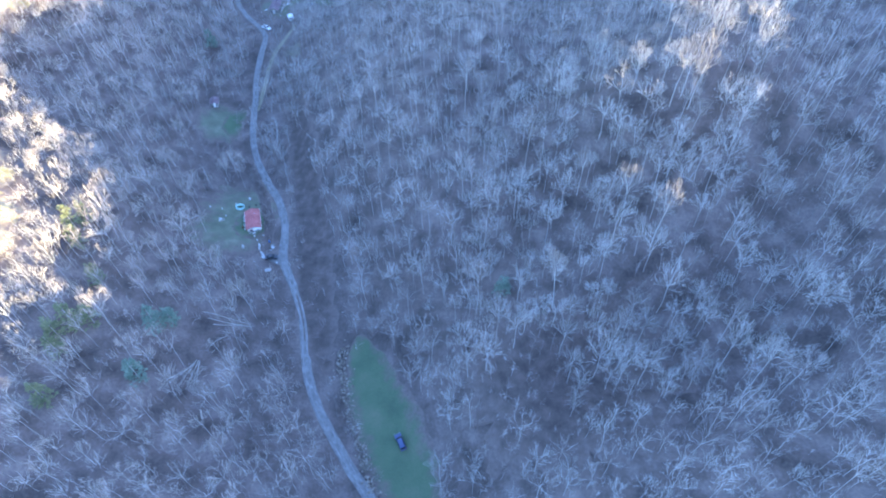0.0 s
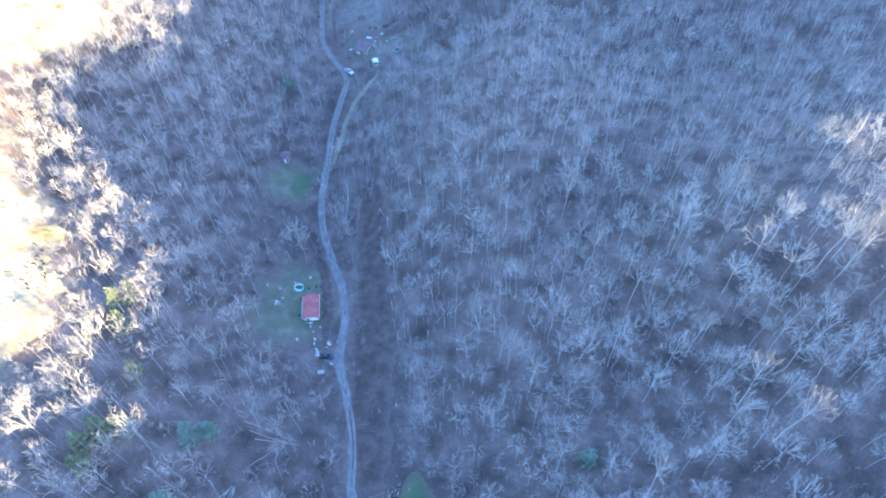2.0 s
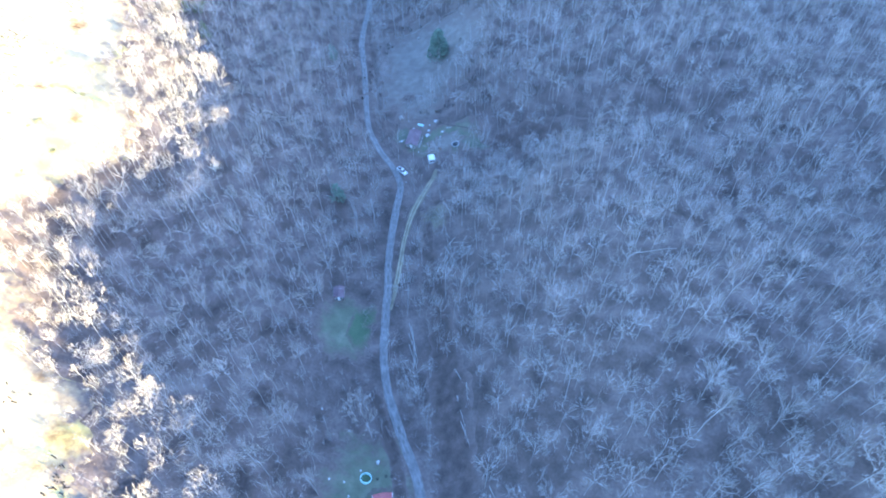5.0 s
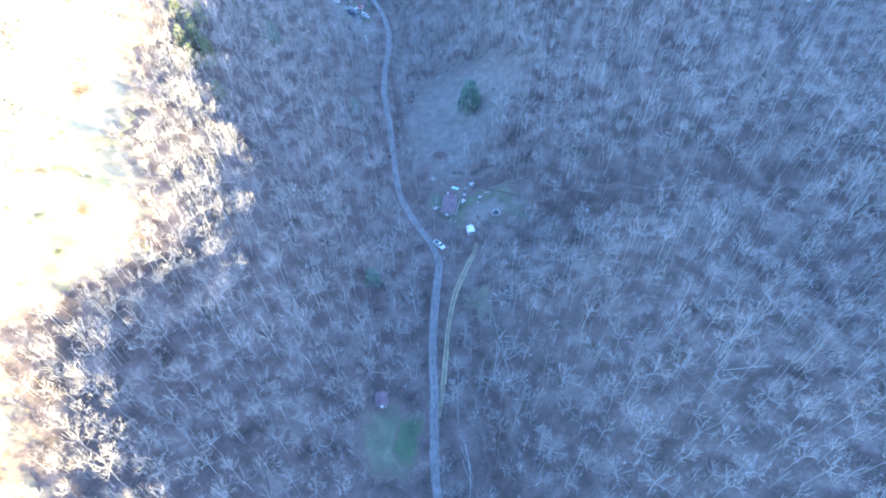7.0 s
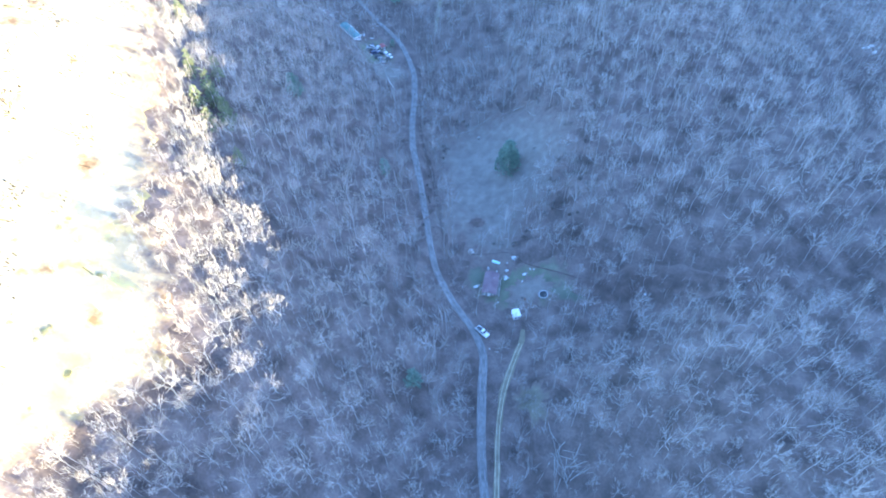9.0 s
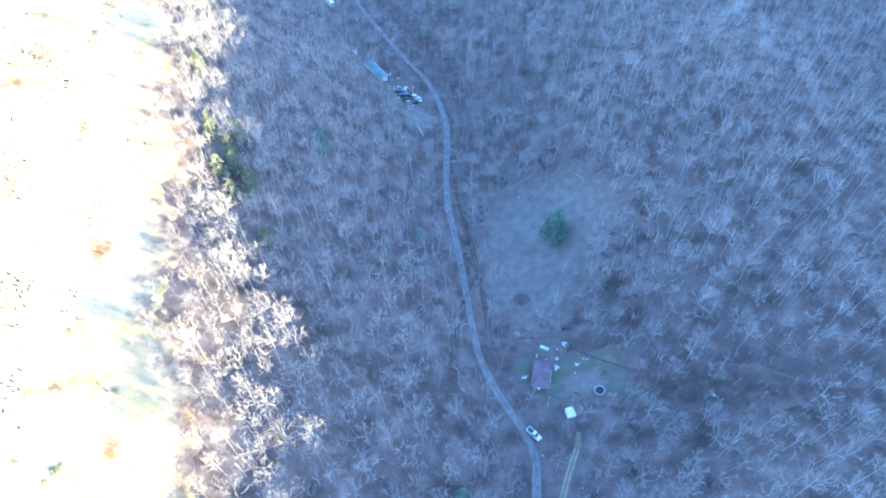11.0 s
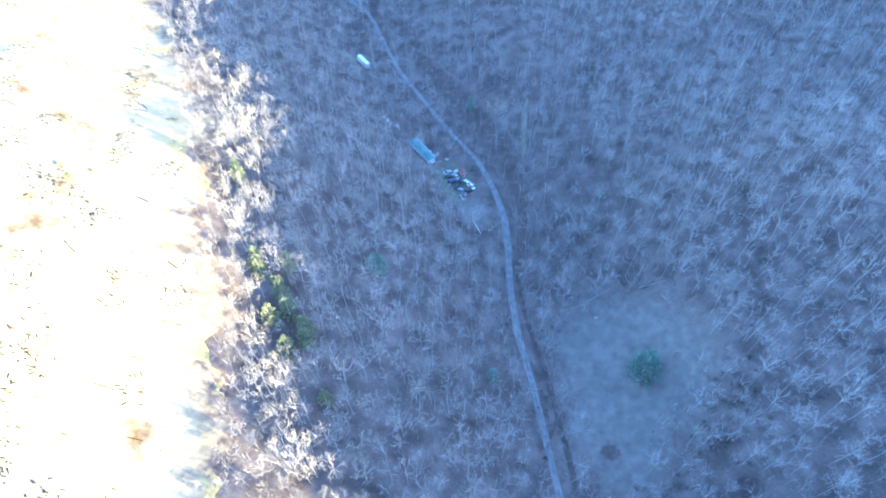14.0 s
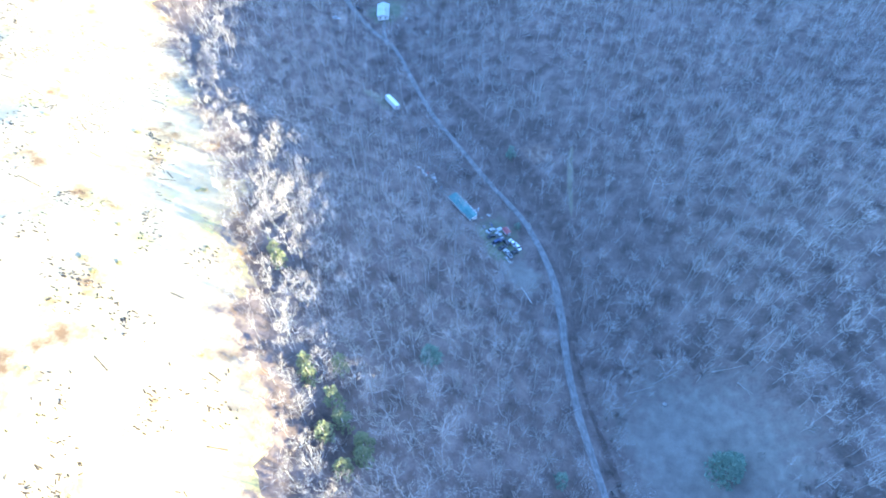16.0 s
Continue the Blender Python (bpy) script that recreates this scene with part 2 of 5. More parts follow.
def soup(name, v, f, mats, index=None):
    """A mesh object from arrays of vertices and triangles."""
    me = bpy.data.meshes.new(name)
    me.vertices.add(len(v))
    me.vertices.foreach_set("co", np.asarray(v, np.float32).ravel())
    me.loops.add(len(f) * 3)
    me.loops.foreach_set("vertex_index", np.asarray(f, np.int32).ravel())
    me.polygons.add(len(f))
    me.polygons.foreach_set("loop_start", np.arange(0, len(f) * 3, 3, dtype=np.int32))
    for m in mats:
        me.materials.append(m)
    if index is not None:
        me.polygons.foreach_set("material_index", np.asarray(index, np.int32))
    me.update(calc_edges=True)
    return new(name, me)


def spread(lo, hi, step, far, growth=1.25):
    """Even steps between lo and hi, then growing ones out to far."""
    mid = list(np.arange(lo, hi + step / 2, step))
    out, s = [], step
    p = 0.0
    while p < far:
        s *= growth
        p += s
        out.append(p)
    return np.array([mid[0] - o for o in reversed(out)] + mid + [mid[-1] + o for o in out])


GX, GY = spread(-380, 260, 3.1, 2200), spread(20, 740, 3.1, 2200)
gx, gy = np.meshgrid(GX, GY)
gz = height(gx, gy)
nx = len(GX)
gi = np.arange(len(GY) * nx).reshape(len(GY), nx)
a, b, c, d = gi[:-1, :-1].ravel(), gi[:-1, 1:].ravel(), gi[1:, 1:].ravel(), gi[1:, :-1].ravel()
ground = soup("ground", np.stack([gx.ravel(), gy.ravel(), gz.ravel()], 1), np.concatenate([np.stack([a, b, c], 1), np.stack([a, c, d], 1)]), [M_LITTER])
ground.data.polygons.foreach_set("use_smooth", [True] * len(ground.data.polygons))
tagged(ground, "steep wooded hollow floor covered in brown leaf litter", "ground", kind="structure")


def wobble(i, seed, size):
    return size * (math.sin(i * 0.9 + seed) + 0.7 * math.sin(i * 2.3 + seed * 2.1) + 0.5 * math.sin(i * 5.1 + seed * 3.7))


def spline(points, step):
    """Points along a smooth curve through the given ones."""
    P = [np.array(p, float) for p in points]
    P = [2 * P[0] - P[1]] + P + [2 * P[-1] - P[-2]]
    out = []
    for p0, p1, p2, p3 in zip(P, P[1:], P[2:], P[3:]):
        n = max(2, int(np.linalg.norm(p2[:2] - p1[:2]) / step))
        for k in range(n):
            t = k / n
            out.append(0.5 * (2 * p1 + (p2 - p0) * t + (2 * p0 - 5 * p1 + 4 * p2 - p3) * t * t + (3 * p1 - p0 - 3 * p2 + p3) * t ** 3))
    return out + [P[-2]]


def strip(name, spine, mat, lift=0.14, step=1.5, across=6, rough=0.15, seed=1.0, crown=0.0):
    """A band of ground that follows a line of (x, y, half width), laid on the land."""
    S = spline(spine, step)
    V, F = [], []
    for i, s in enumerate(S):
        t = S[min(i + 1, len(S) - 1)][:2] - S[max(i - 1, 0)][:2]
        t = t / (np.linalg.norm(t) + 1e-9)
        n = np.array((t[1], -t[0]))
        for k in range(across + 1):
            f = 2 * k / across - 1
            w = s[2] * f + (wobble(i * step * 0.16, seed + (3 if f > 0 else 0), rough) * abs(f) ** 3)
            p = s[:2] + n * w
            V.append((p[0], p[1], float(height(*p)) + lift - (lift * 0.9 if abs(f) == 1 else 0) + crown * (abs(math.sin(f * 4.2)) - 0.6)))
    m = across + 1
    for i in range(len(S) - 1):
        for k in range(across):
            F.append((i * m + k, i * m + k + 1, (i + 1) * m + k + 1, (i + 1) * m + k))
    ob = link(name, V, F, mat, True)
    ob.data.attributes.new("rim", "FLOAT", "POINT").data.foreach_set("value", [max(abs(2 * (k % m) / across - 1), 1 - (k // m) / 5, 1 - (len(S) - 1 - k // m) / 5) if rough >= 0.3 else abs(2 * (k % m) / across - 1) * 0.6 for k in range(len(V))])
    return ob


def clearing(name, x, y, radii, mat, lift=0.1, rings=10, seed=1.0, rough=0.06):
    """A patch with an uneven outline round a middle; radii at even angles from +x, anticlockwise."""
    n = 120
    V, F = [(x, y, float(height(x, y)) + lift)], []
    for r in range(1, rings + 1):
        for k in range(n):
            a = k / n * len(radii)
            i, f = int(a) % len(radii), a - int(a)
            f = f * f * (3 - 2 * f)
            R = radii[i] * (1 - f) + radii[(i + 1) % len(radii)] * f
            R *= 1 + wobble(k * 0.5, seed, rough) * (r / rings) ** 2
            q = 2 * math.pi * k / n
            px, py = x + math.cos(q) * R * r / rings, y + math.sin(q) * R * r / rings
            V.append((px, py, float(height(px, py)) + (lift if r < rings else 0.0)))
    for k in range(n):
        F.append((0, 1 + k, 1 + (k + 1) % n))
    for r in range(rings - 1):
        for k in range(n):
            p, q = 1 + r * n + k, 1 + r * n + (k + 1) % n
            F.append((p, p + n, q + n, q))
    ob = link(name, V, F, mat, True)
    ob.data.attributes.new("rim", "FLOAT", "POINT").data.foreach_set("value", [0.0] + [(1 + k // n) / rings for k in range(len(V) - 1)])
    return ob


# ---- roads and open ground ----
ROAD = [(10, -5, 1.32), (-8, 32, 1.32), (-25, 56, 1.32), (-31, 64, 1.32), (-38, 75, 1.32), (-44, 86, 1.28), (-48, 98, 1.23), (-51, 113, 1.23), (-56, 127, 1.23), (-62, 140, 1.32), (-64, 156, 1.32), (-68.8, 170, 1.32),
        (-76, 183, 1.23), (-84, 199.4, 1.23), (-87.8, 214, 1.23), (-90.9, 236, 1.23), (-94, 254, 1.23), (-95.9, 276, 1.23), (-96.8, 291.4, 1.23), (-101.2, 301.4, 1.14), (-110.9, 314.6, 1.14), (-119, 329, 1.14), (-125, 350, 1.14),
        (-132, 376, 1.23), (-139, 400, 1.23), (-143, 423, 1.32), (-145, 442, 1.32), (-149, 463, 1.32), (-157, 483, 1.05), (-165, 497, 1.05), (-180, 516, 0.97), (-199, 543, 0.97), (-211, 560, 0.97),
        (-222, 580, 0.97), (-243, 620, 1.05), (-260, 637, 1.20), (-280, 664, 1.27), (-300, 700, 1.20), (-330, 760, 1.12)]
road = tagged(strip("gravel_road", [(x, y, w * 1.2) for x, y, w in ROAD], M_GRAVEL, 0.2, 1.5, 10, 0.07, 1.0, 0.05), "pale single-lane gravel road winding along the hollow", "road", kind="structure")
TRACK = [(-83.4, 303.4, 1.0), (-83.9, 297.4, 1.15), (-86.6, 288, 1.15), (-88.8, 277, 1.15), (-89.5, 264, 1.1), (-89, 252, 1.0), (-88.4, 240, 0.75), (-88.3, 228, 0.45)]
tagged(strip("dirt_track", TRACK, M_DIRT, 0.16, 1.2, 8, 0.2, 2.0, 0.06), "narrow rutted dirt track beside the road", "dirt track", kind="structure")


def ruts(name, line, gap, width, mat, lift, label, seed):
    """Two worn wheel lines beside the middle of a way."""
    S = spline(line, 4.0)
    for side in (-1, 1):
        P = []
        for i, p in enumerate(S):
            t = S[min(i + 1, len(S) - 1)][:2] - S[max(i - 1, 0)][:2]
            t = t / (np.linalg.norm(t) + 1e-9)
            off = side * gap + wobble(i * 0.5, seed + side, 0.07)
            P.append((p[0] + t[1] * off, p[1] - t[0] * off, width * (1 + wobble(i * 0.8, seed * 2 + side, 0.2))))
        tagged(strip(name, P, mat, lift, 1.2, 4, 0.05, seed + side), label, "wheel rut", kind="structure")


M_RUT = material("packed_pale_dirt", [(0.22, 0.185, 0.128), (0.32, 0.275, 0.198), (0.43, 0.375, 0.285)], 0.5, 0.95, bump=0.3, fine=7, edge=True)
M_RUT_GREY = material("worn_gravel", [(0.115, 0.108, 0.103), (0.178, 0.168, 0.161), (0.26, 0.247, 0.237)], 0.3, 0.95, bump=0.3, fine=9, edge=True)
ruts("track_rut", TRACK[1:7], 0.55, 0.26, M_RUT, 0.2, "pale worn wheel rut in the dirt track", 31.0)
ruts("road_rut", [p for p in ROAD if p[1] < 470], 0.75, 0.42, M_RUT_GREY, 0.245, "paler worn wheel line on the gravel road", 33.0)
tagged(strip("woods_track", [(-141, 462, 0.8), (-141.5, 485, 0.9), (-142, 505, 1.0), (-142.5, 522, 1.0), (-142, 534, 0.8)], M_BRUSH, 0.16, 1.2, 6, 0.25, 3.0), "faint grassy track through the woods", "dirt track", kind="structure")
tagged(strip("driveway", [(-251, 630, 1.0), (-253, 640, 1.0), (-255, 651, 1.1)], M_GRAVEL, 0.2, 1.2, 6, 0.1, 4.0), "short pale driveway to the far house", "driveway", kind="structure")
tagged(strip("wheel_spur", [(-62, 139, 1.4), (-66, 141, 1.5), (-69, 142, 1.2)], M_GRAVEL, 0.17, 1.0, 6, 0.2, 5.0), "gravel pull-off in front of the yard", "driveway", kind="structure")
tagged(strip("lawn", [(-31.5, 107.5, 0.8), (-30.6, 103, 4.2), (-29, 97, 6.8), (-26, 88, 9), (-22, 79, 9.5), (-18.5, 70, 9.8), (-14.5, 61, 9.4), (-11, 52, 7.5), (-8, 42, 5.0)], M_LAWN, 0.26, 1.0, 16, 0.6, 6.0), "small mown green lawn in a clearing", "lawn", kind="structure")
tagged(clearing("yard", -80, 160, (12, 14, 16, 24, 26, 19, 17, 22, 24, 20, 17, 13), M_YARD, 0.1, 14, 2.0), "worn grey-green yard round the red-roofed cabin", "yard", kind="structure")
tagged(clearing("yard_by_track", -87, 323, (24, 20, 11, 10, 12, 14, 17, 16, 13, 11, 10, 17), M_YARD, 0.1, 12, 3.0), "worn yard of mud and thin grass", "yard", kind="structure")
tagged(clearing("meadow", -98, 384, (33, 33, 35, 41, 45, 40, 30, 31, 46, 55, 33, 31), M_MEADOW, 0.12, 22, 4.0, 0.10), "open meadow of pale dead grass", "meadow", kind="structure")
tagged(clearing("grass_plot", -98, 220, (4.2, 7, 10.5, 7.5, 4, 3.4, 4.5, 8, 11, 7), M_LAWN, 0.2, 8, 5.0), "green grass plot beside the road", "lawn", kind="structure")
tagged(clearing("weedy_plot", -103, 218, (9, 11, 13, 11, 9, 10, 13, 13), M_YARD, 0.13, 8, 6.0), "brown weeds round a grass plot", "weeds", kind="structure")
tagged(clearing("junkyard_ground", -172, 478, (9, 10, 13, 20, 16, 9, 9, 12, 20, 14), M_YARD, 0.1, 10, 7.0), "trampled ground under the scrap cars", "yard", kind="structure")
tagged(clearing("weed_patch", -247, 575, (5, 4, 4, 6, 7, 5, 4, 4), M_BRUSH, 0.16, 8, 28.0, 0.14), "patch of pale dry weeds by the white trailer", "weeds", kind="structure")
tagged(clearing("grassy_bank", -160, 460, (9, 8, 9, 13, 15, 11, 9, 9, 10, 8), M_MEADOW, 0.13, 10, 29.0, 0.14), "open bank of dead grass below the scrap cars", "grass bank", kind="structure")
tagged(clearing("bracken_patch", -157, 532, (8, 7, 8, 10, 11, 8, 7, 8), M_BRACKEN, 0.3, 10, 41.0, 0.14), "patch of reddish-brown dead bracken and slash in the woods", "weeds", kind="structure")
tagged(clearing("trailer_clearing", -238, 571, (8, 8, 9, 10, 9, 8, 8, 9), M_BRUSH, 0.1, 8, 8.0), "small clearing of pale weeds round the white trailer", "yard", kind="structure")
tagged(clearing("far_yard", -255, 655, (16, 14, 12, 12, 14, 12, 12, 14), M_YARD, 0.1, 8, 9.0), "yard round the far pale-roofed house", "yard", kind="structure")
# The clear-cut, thinly wooded top of the western slope: its lower edge, across the hollow by the way along it.
THIN_U = (100, 135, 163, 184, 200, 211, 232, 254, 272, 283, 293, 298, 310, 327, 347, 390, 424, 450, 484, 531, 556, 594, 610, 659, 700)
THIN_V = (-110, -100, -93, -83, -87, -93, -105, -116, -123, -118, -105, -98, -87, -82, -91, -89, -89, -89, -91, -95, -101, -108, -113, -120, -128)
us, vs = np.arange(112.0, 700.0, 2.5), np.linspace(0.0, 1.0, 60)
V = []
for i, u in enumerate(us):
    hi = float(np.interp(u, THIN_U, THIN_V)) + 5 + wobble(i * 0.4, 12.0, 2.4) + wobble(i * 0.07, 3.0, 2.0)
    for f in vs:
        v = hi - 150 * f
        px, py = u * ALONG[0] + v * ACROSS[0], u * ALONG[1] + v * ACROSS[1]
        V.append((px, py, float(height(px, py)) + 0.14))
m = len(vs)
dry_slope = link("dry_slope", V, [(i * m + k, (i + 1) * m + k, (i + 1) * m + k + 1, i * m + k + 1) for i in range(len(us) - 1) for k in range(m - 1)], M_STRAW, True)
dry_slope.data.attributes.new("rim", "FLOAT", "POINT").data.foreach_set("value", [max(0.0, 1 - (k % m) / 8, 1 - (m - 1 - k % m) / 6, 1 - (k // m) / 4, 1 - (len(us) - 1 - k // m) / 4) for k in range(len(V))])
tagged(dry_slope, "sunlit cleared slope of pale dry grass", "grass slope", kind="structure")
tagged(clearing("green_patch", -67, 320, (9, 6, 4, 5, 8, 6, 4, 6), M_THIN, 0.17, 8, 19.0, 0.14), "thin green grass beside the creek", "lawn", kind="structure")
tagged(clearing("mud_patch", -82.5, 321, (10, 8, 6, 6, 8, 9, 7, 7), M_MEADOW, 0.16, 8, 13.0, 0.16), "patch of pale mud and gravel in the yard", "mud", kind="structure")
tagged(clearing("side_lawn", -102, 326, (3, 5, 6, 5, 4, 6, 7, 5), M_THIN, 0.15, 8, 14.0), "strip of green grass beside the house", "lawn", kind="structure")
tagged(clearing("house_lawn", -77, 158, (6.5, 8, 9, 8, 7, 8, 9, 8), M_LAWN, 0.15, 8, 15.0), "green grass close round the cabin", "lawn", kind="structure")
tagged(clearing("brush_patch", -80, 274, (6, 8, 7, 5, 6, 9), M_BRUSH, 0.16, 8, 10.0, 0.16), "patch of pale tangled brush beside the track", "weeds", kind="structure")

# Dark litter of the bottom, with the hollow's shade in its colour.
tagged(strip("shade_bottom", [(-40, 92, 2), (-45, 108, 5), (-50, 132, 8), (-53, 155, 9), (-58.5, 177, 7.5), (-63, 197, 6.5), (-72.5, 236, 5), (-79, 256, 4), (-82, 272, 2)], M_LITTER_SHADE, 0.2, 1.5, 16, 0.9, 21.0), "dark leaf litter with painted shade in the hollow's bottom", "ground", kind="structure")
# Shade at the slope's foot, laid on as a dark sheet.
tagged(clearing("shade_slope", 22, 80, (38, 36, 27, 22, 21, 22, 21, 20, 23, 26, 30, 36), M_LITTER_SHADE, 0.5, 26, 35.0, 0.12), "leaf litter with painted shade at the foot of the slope", "ground", kind="structure")
# A small spot darker than the meadow grass.
tagged(clearing("dark_spot", -104.4, 355, (3.6, 3, 3.2, 3.5, 4, 3.5, 3, 3), M_LITTER_SHADE, 0.24, 6, 36.0, 0.1), "small darker spot in the meadow", "ground", kind="structure")
# Dark strip that paints the ravine's shade onto its floor.
tagged(strip("side_ravine", [(-66, 322, 3), (-56, 321, 6), (-44, 320, 8), (-28, 318.5, 7), (-10, 317, 4), (4, 317, 2)], M_LITTER_SHADE, 0.4, 1.5, 12, 0.9, 26.0), "side ravine floor with its shade painted in", "ground", kind="structure")
# The creek bottom lies in shade; the band carries that as dark colour.
tagged(strip("creek_bottom", [(-138.5, 438, 2), (-139.5, 464, 5), (-146, 488, 6.5), (-153.5, 505, 7.5), (-167.5, 526, 8), (-187, 553, 7.5), (-200, 570, 6), (-215, 588, 3)], M_LITTER_SHADE, 0.35, 1.5, 10, 0.6, 27.0), "creek bottom below the road with its shade painted in", "ground", kind="structure")
# Shaded bank, its shade drawn as a dark strip.
tagged(strip("road_bank", [(-68, 143, 1.2), (-71, 160, 2.2), (-76, 174, 2.6), (-82.5, 186, 2.6), (-90, 199, 2.2)], M_LITTER_SHADE, 0.2, 1.2, 8, 0.4, 22.0), "bank below the yard with its shade painted dark", "bank", kind="structure")
# No trench is cut; dark colour stands for the shade inside the ditch.
tagged(strip("ditch", [(-141, 432, 0.7), (-138.2, 416, 1.2), (-132.6, 397, 1.4), (-127, 381, 1.5), (-122.6, 366, 1.5), (-119.5, 355, 1.5), (-116, 341, 1.4), (-110, 325, 1.0)], M_LITTER_SHADE, 0.2, 1.2, 6, 0.35, 23.0), "ditch beside the gravel road, its shade painted as a strip", "ditch", kind="structure")
tagged(strip("creek", [(-106, 337.4, 0.25), (-98, 338.6, 0.3), (-91.9, 339.3, 0.35), (-87.6, 336.8, 0.4), (-83.4, 332.8, 0.45), (-75.3, 328.9, 0.4), (-61.4, 325.2, 0.3), (-50, 322, 0.2)], M_LITTER_SHADE, 0.17, 1.0, 4, 0.1, 24.0), "narrow dark creek line behind the yard", "creek", kind="structure")


# ---- trees ----
def tube(P, radii, sides):
    """Vertices and triangles of a tapered tube along points."""
    P = np.asarray(P, float)
    t = np.gradient(P, axis=0)
    t /= np.linalg.norm(t, axis=1)[:, None] + 1e-9
    ref = np.array((0.31, 0.95, 0.05)) if abs(t[0][2]) > 0.7 else np.array((0.05, 0.1, 1.0))
    n1 = np.cross(t, ref)
    n1 /= np.linalg.norm(n1, axis=1)[:, None] + 1e-9
    n2 = np.cross(t, n1)
    ang = np.arange(sides) * 2 * math.pi / sides
    V = (P[:, None] + (n1[:, None] * np.cos(ang)[None, :, None] + n2[:, None] * np.sin(ang)[None, :, None]) * np.asarray(radii)[:, None, None]).reshape(-1, 3)
    F = []
    for i in range(len(P) - 1):
        for k in range(sides):
            p, q = i * sides + k, i * sides + (k + 1) % sides
            F += [(p, q, q + sides), (p, q + sides, p + sides)]
    return V, F


def bare_tree(rng, tall, wide, limbs=9, subs=4, shoots=3, twigs=2, flat=False):
    """Trunk with limbs, and crown of twigs, of a leafless broad-leaved tree: two pairs of vertices and triangles."""
    fork = tall * rng.uniform(0.4, 0.56)
    lean = rng.normal(0, 0.035, 2) * tall
    knee = np.array((lean[0] * 0.5, lean[1] * 0.5, fork))
    r0 = tall * rng.uniform(0.0042, 0.0064)
    rise = tall - fork
    girth = 0.66 if flat else 0.85
    bones = []

    def grow(p, aim, length, level, spread):
        """A branch and its forks, as (level, start, middle, end)."""
        q = p + aim * length
        m = (p + q) / 2 + rng.normal(0, 0.05, 3) * length
        bones.append((level, p, m, q))
        if level == 3:
            return
        for k in range((subs, shoots, twigs)[level]):
            f = 0.35 + 0.65 * (k + rng.uniform(0.3, 1)) / (subs, shoots, twigs)[level]
            at = (1 - f) ** 2 * p + 2 * f * (1 - f) * m + f * f * q
            way = aim + rng.normal(0, spread, 3)
            way[2] = max(way[2], -0.1) + 0.12
            way /= np.linalg.norm(way) + 1e-9
            grow(at, way, length * rng.uniform(0.48, 0.7), level + 1, spread * 0.92)

    spin = rng.uniform(0, 6.28)
    for i in range(limbs):
        az = spin + i * 2.4 + rng.normal(0, 0.2)
        tilt = 0.1 + 1.0 * math.sqrt((i + 0.5) / limbs) + rng.normal(0, 0.07)
        base = knee + np.array((lean[0], lean[1], rise)) * rng.uniform(0.0, 0.36) * (1 - 0.5 * i / limbs)
        grow(base, np.array((math.cos(az) * math.sin(tilt), math.sin(az) * math.sin(tilt), math.cos(tilt))), rise * rng.uniform(0.4, 0.55), 0, 0.48)
    ends = np.array([c[3] for c in bones])
    far_out = np.percentile(np.hypot(ends[:, 0] - knee[0], ends[:, 1] - knee[1]), 92)
    fit_to = np.array((wide / far_out, wide / far_out, rise / (np.percentile(ends[:, 2], 98) - fork)))
    core, dome = knee + (lean[0] * 0.4, lean[1] * 0.4, rise * 0.45), np.array((wide, wide, rise * 0.57)) * rng.uniform(0.9, 1.1, 3)
    wood, fine = ([], []), ([], [])

    def inside(v):
        """A point of the fitted crown, held within its dome."""
        v = knee + (v - knee) * fit_to
        d = np.linalg.norm((v - core) / dome)
        return v if d < 0.85 else core + (v - core) * (0.85 + 0.2 * math.tanh((d - 0.85) * 2.5)) / d

    def put(to, v, f):
        at = sum(len(p) for p in to[0])
        to[0].append(np.asarray(v))
        to[1].append(np.asarray(f) + at)

    top = knee + (lean[0] * 0.4, lean[1] * 0.4, rise * 0.5)
    put(wood, *tube([(0, 0, -1.2), knee * (0.4, 0.4, 0.5) + (rng.normal(0, 0.15), rng.normal(0, 0.15), 0), knee, top], (r0 * girth, r0 * 0.85 * girth, r0 * 0.7 * girth, 0.04), 4 - flat))
    for level, p, m, q in bones:
        p, m, q = inside(p), inside(m), inside(q)
        sd = np.cross(q - p, rng.normal(0, 1, 3))
        sd /= np.linalg.norm(sd) + 1e-9
        if level == 0 and not flat:
            v, f = tube([p, m], (r0 * 0.38, r0 * 0.27), 3)
            put(wood, np.concatenate([v, q[None]]), f + [(3, 4, 6), (4, 5, 6), (5, 3, 6)])
        elif level == 0:
            w = sd * r0 * 0.36
            put(wood, [p + w, p - w, m - w * 0.7, m + w * 0.7, q], [(0, 1, 2), (0, 2, 3), (3, 2, 4)])
        else:
            w = sd * (0.042, 0.036, rng.uniform(0.026, 0.042))[level - 1]
            put(wood if level == 1 else fine, [p + w, p - w, q], [(0, 1, 2)])
    return tuple((np.concatenate(c), np.concatenate(d)) for c, d in (wood, fine))


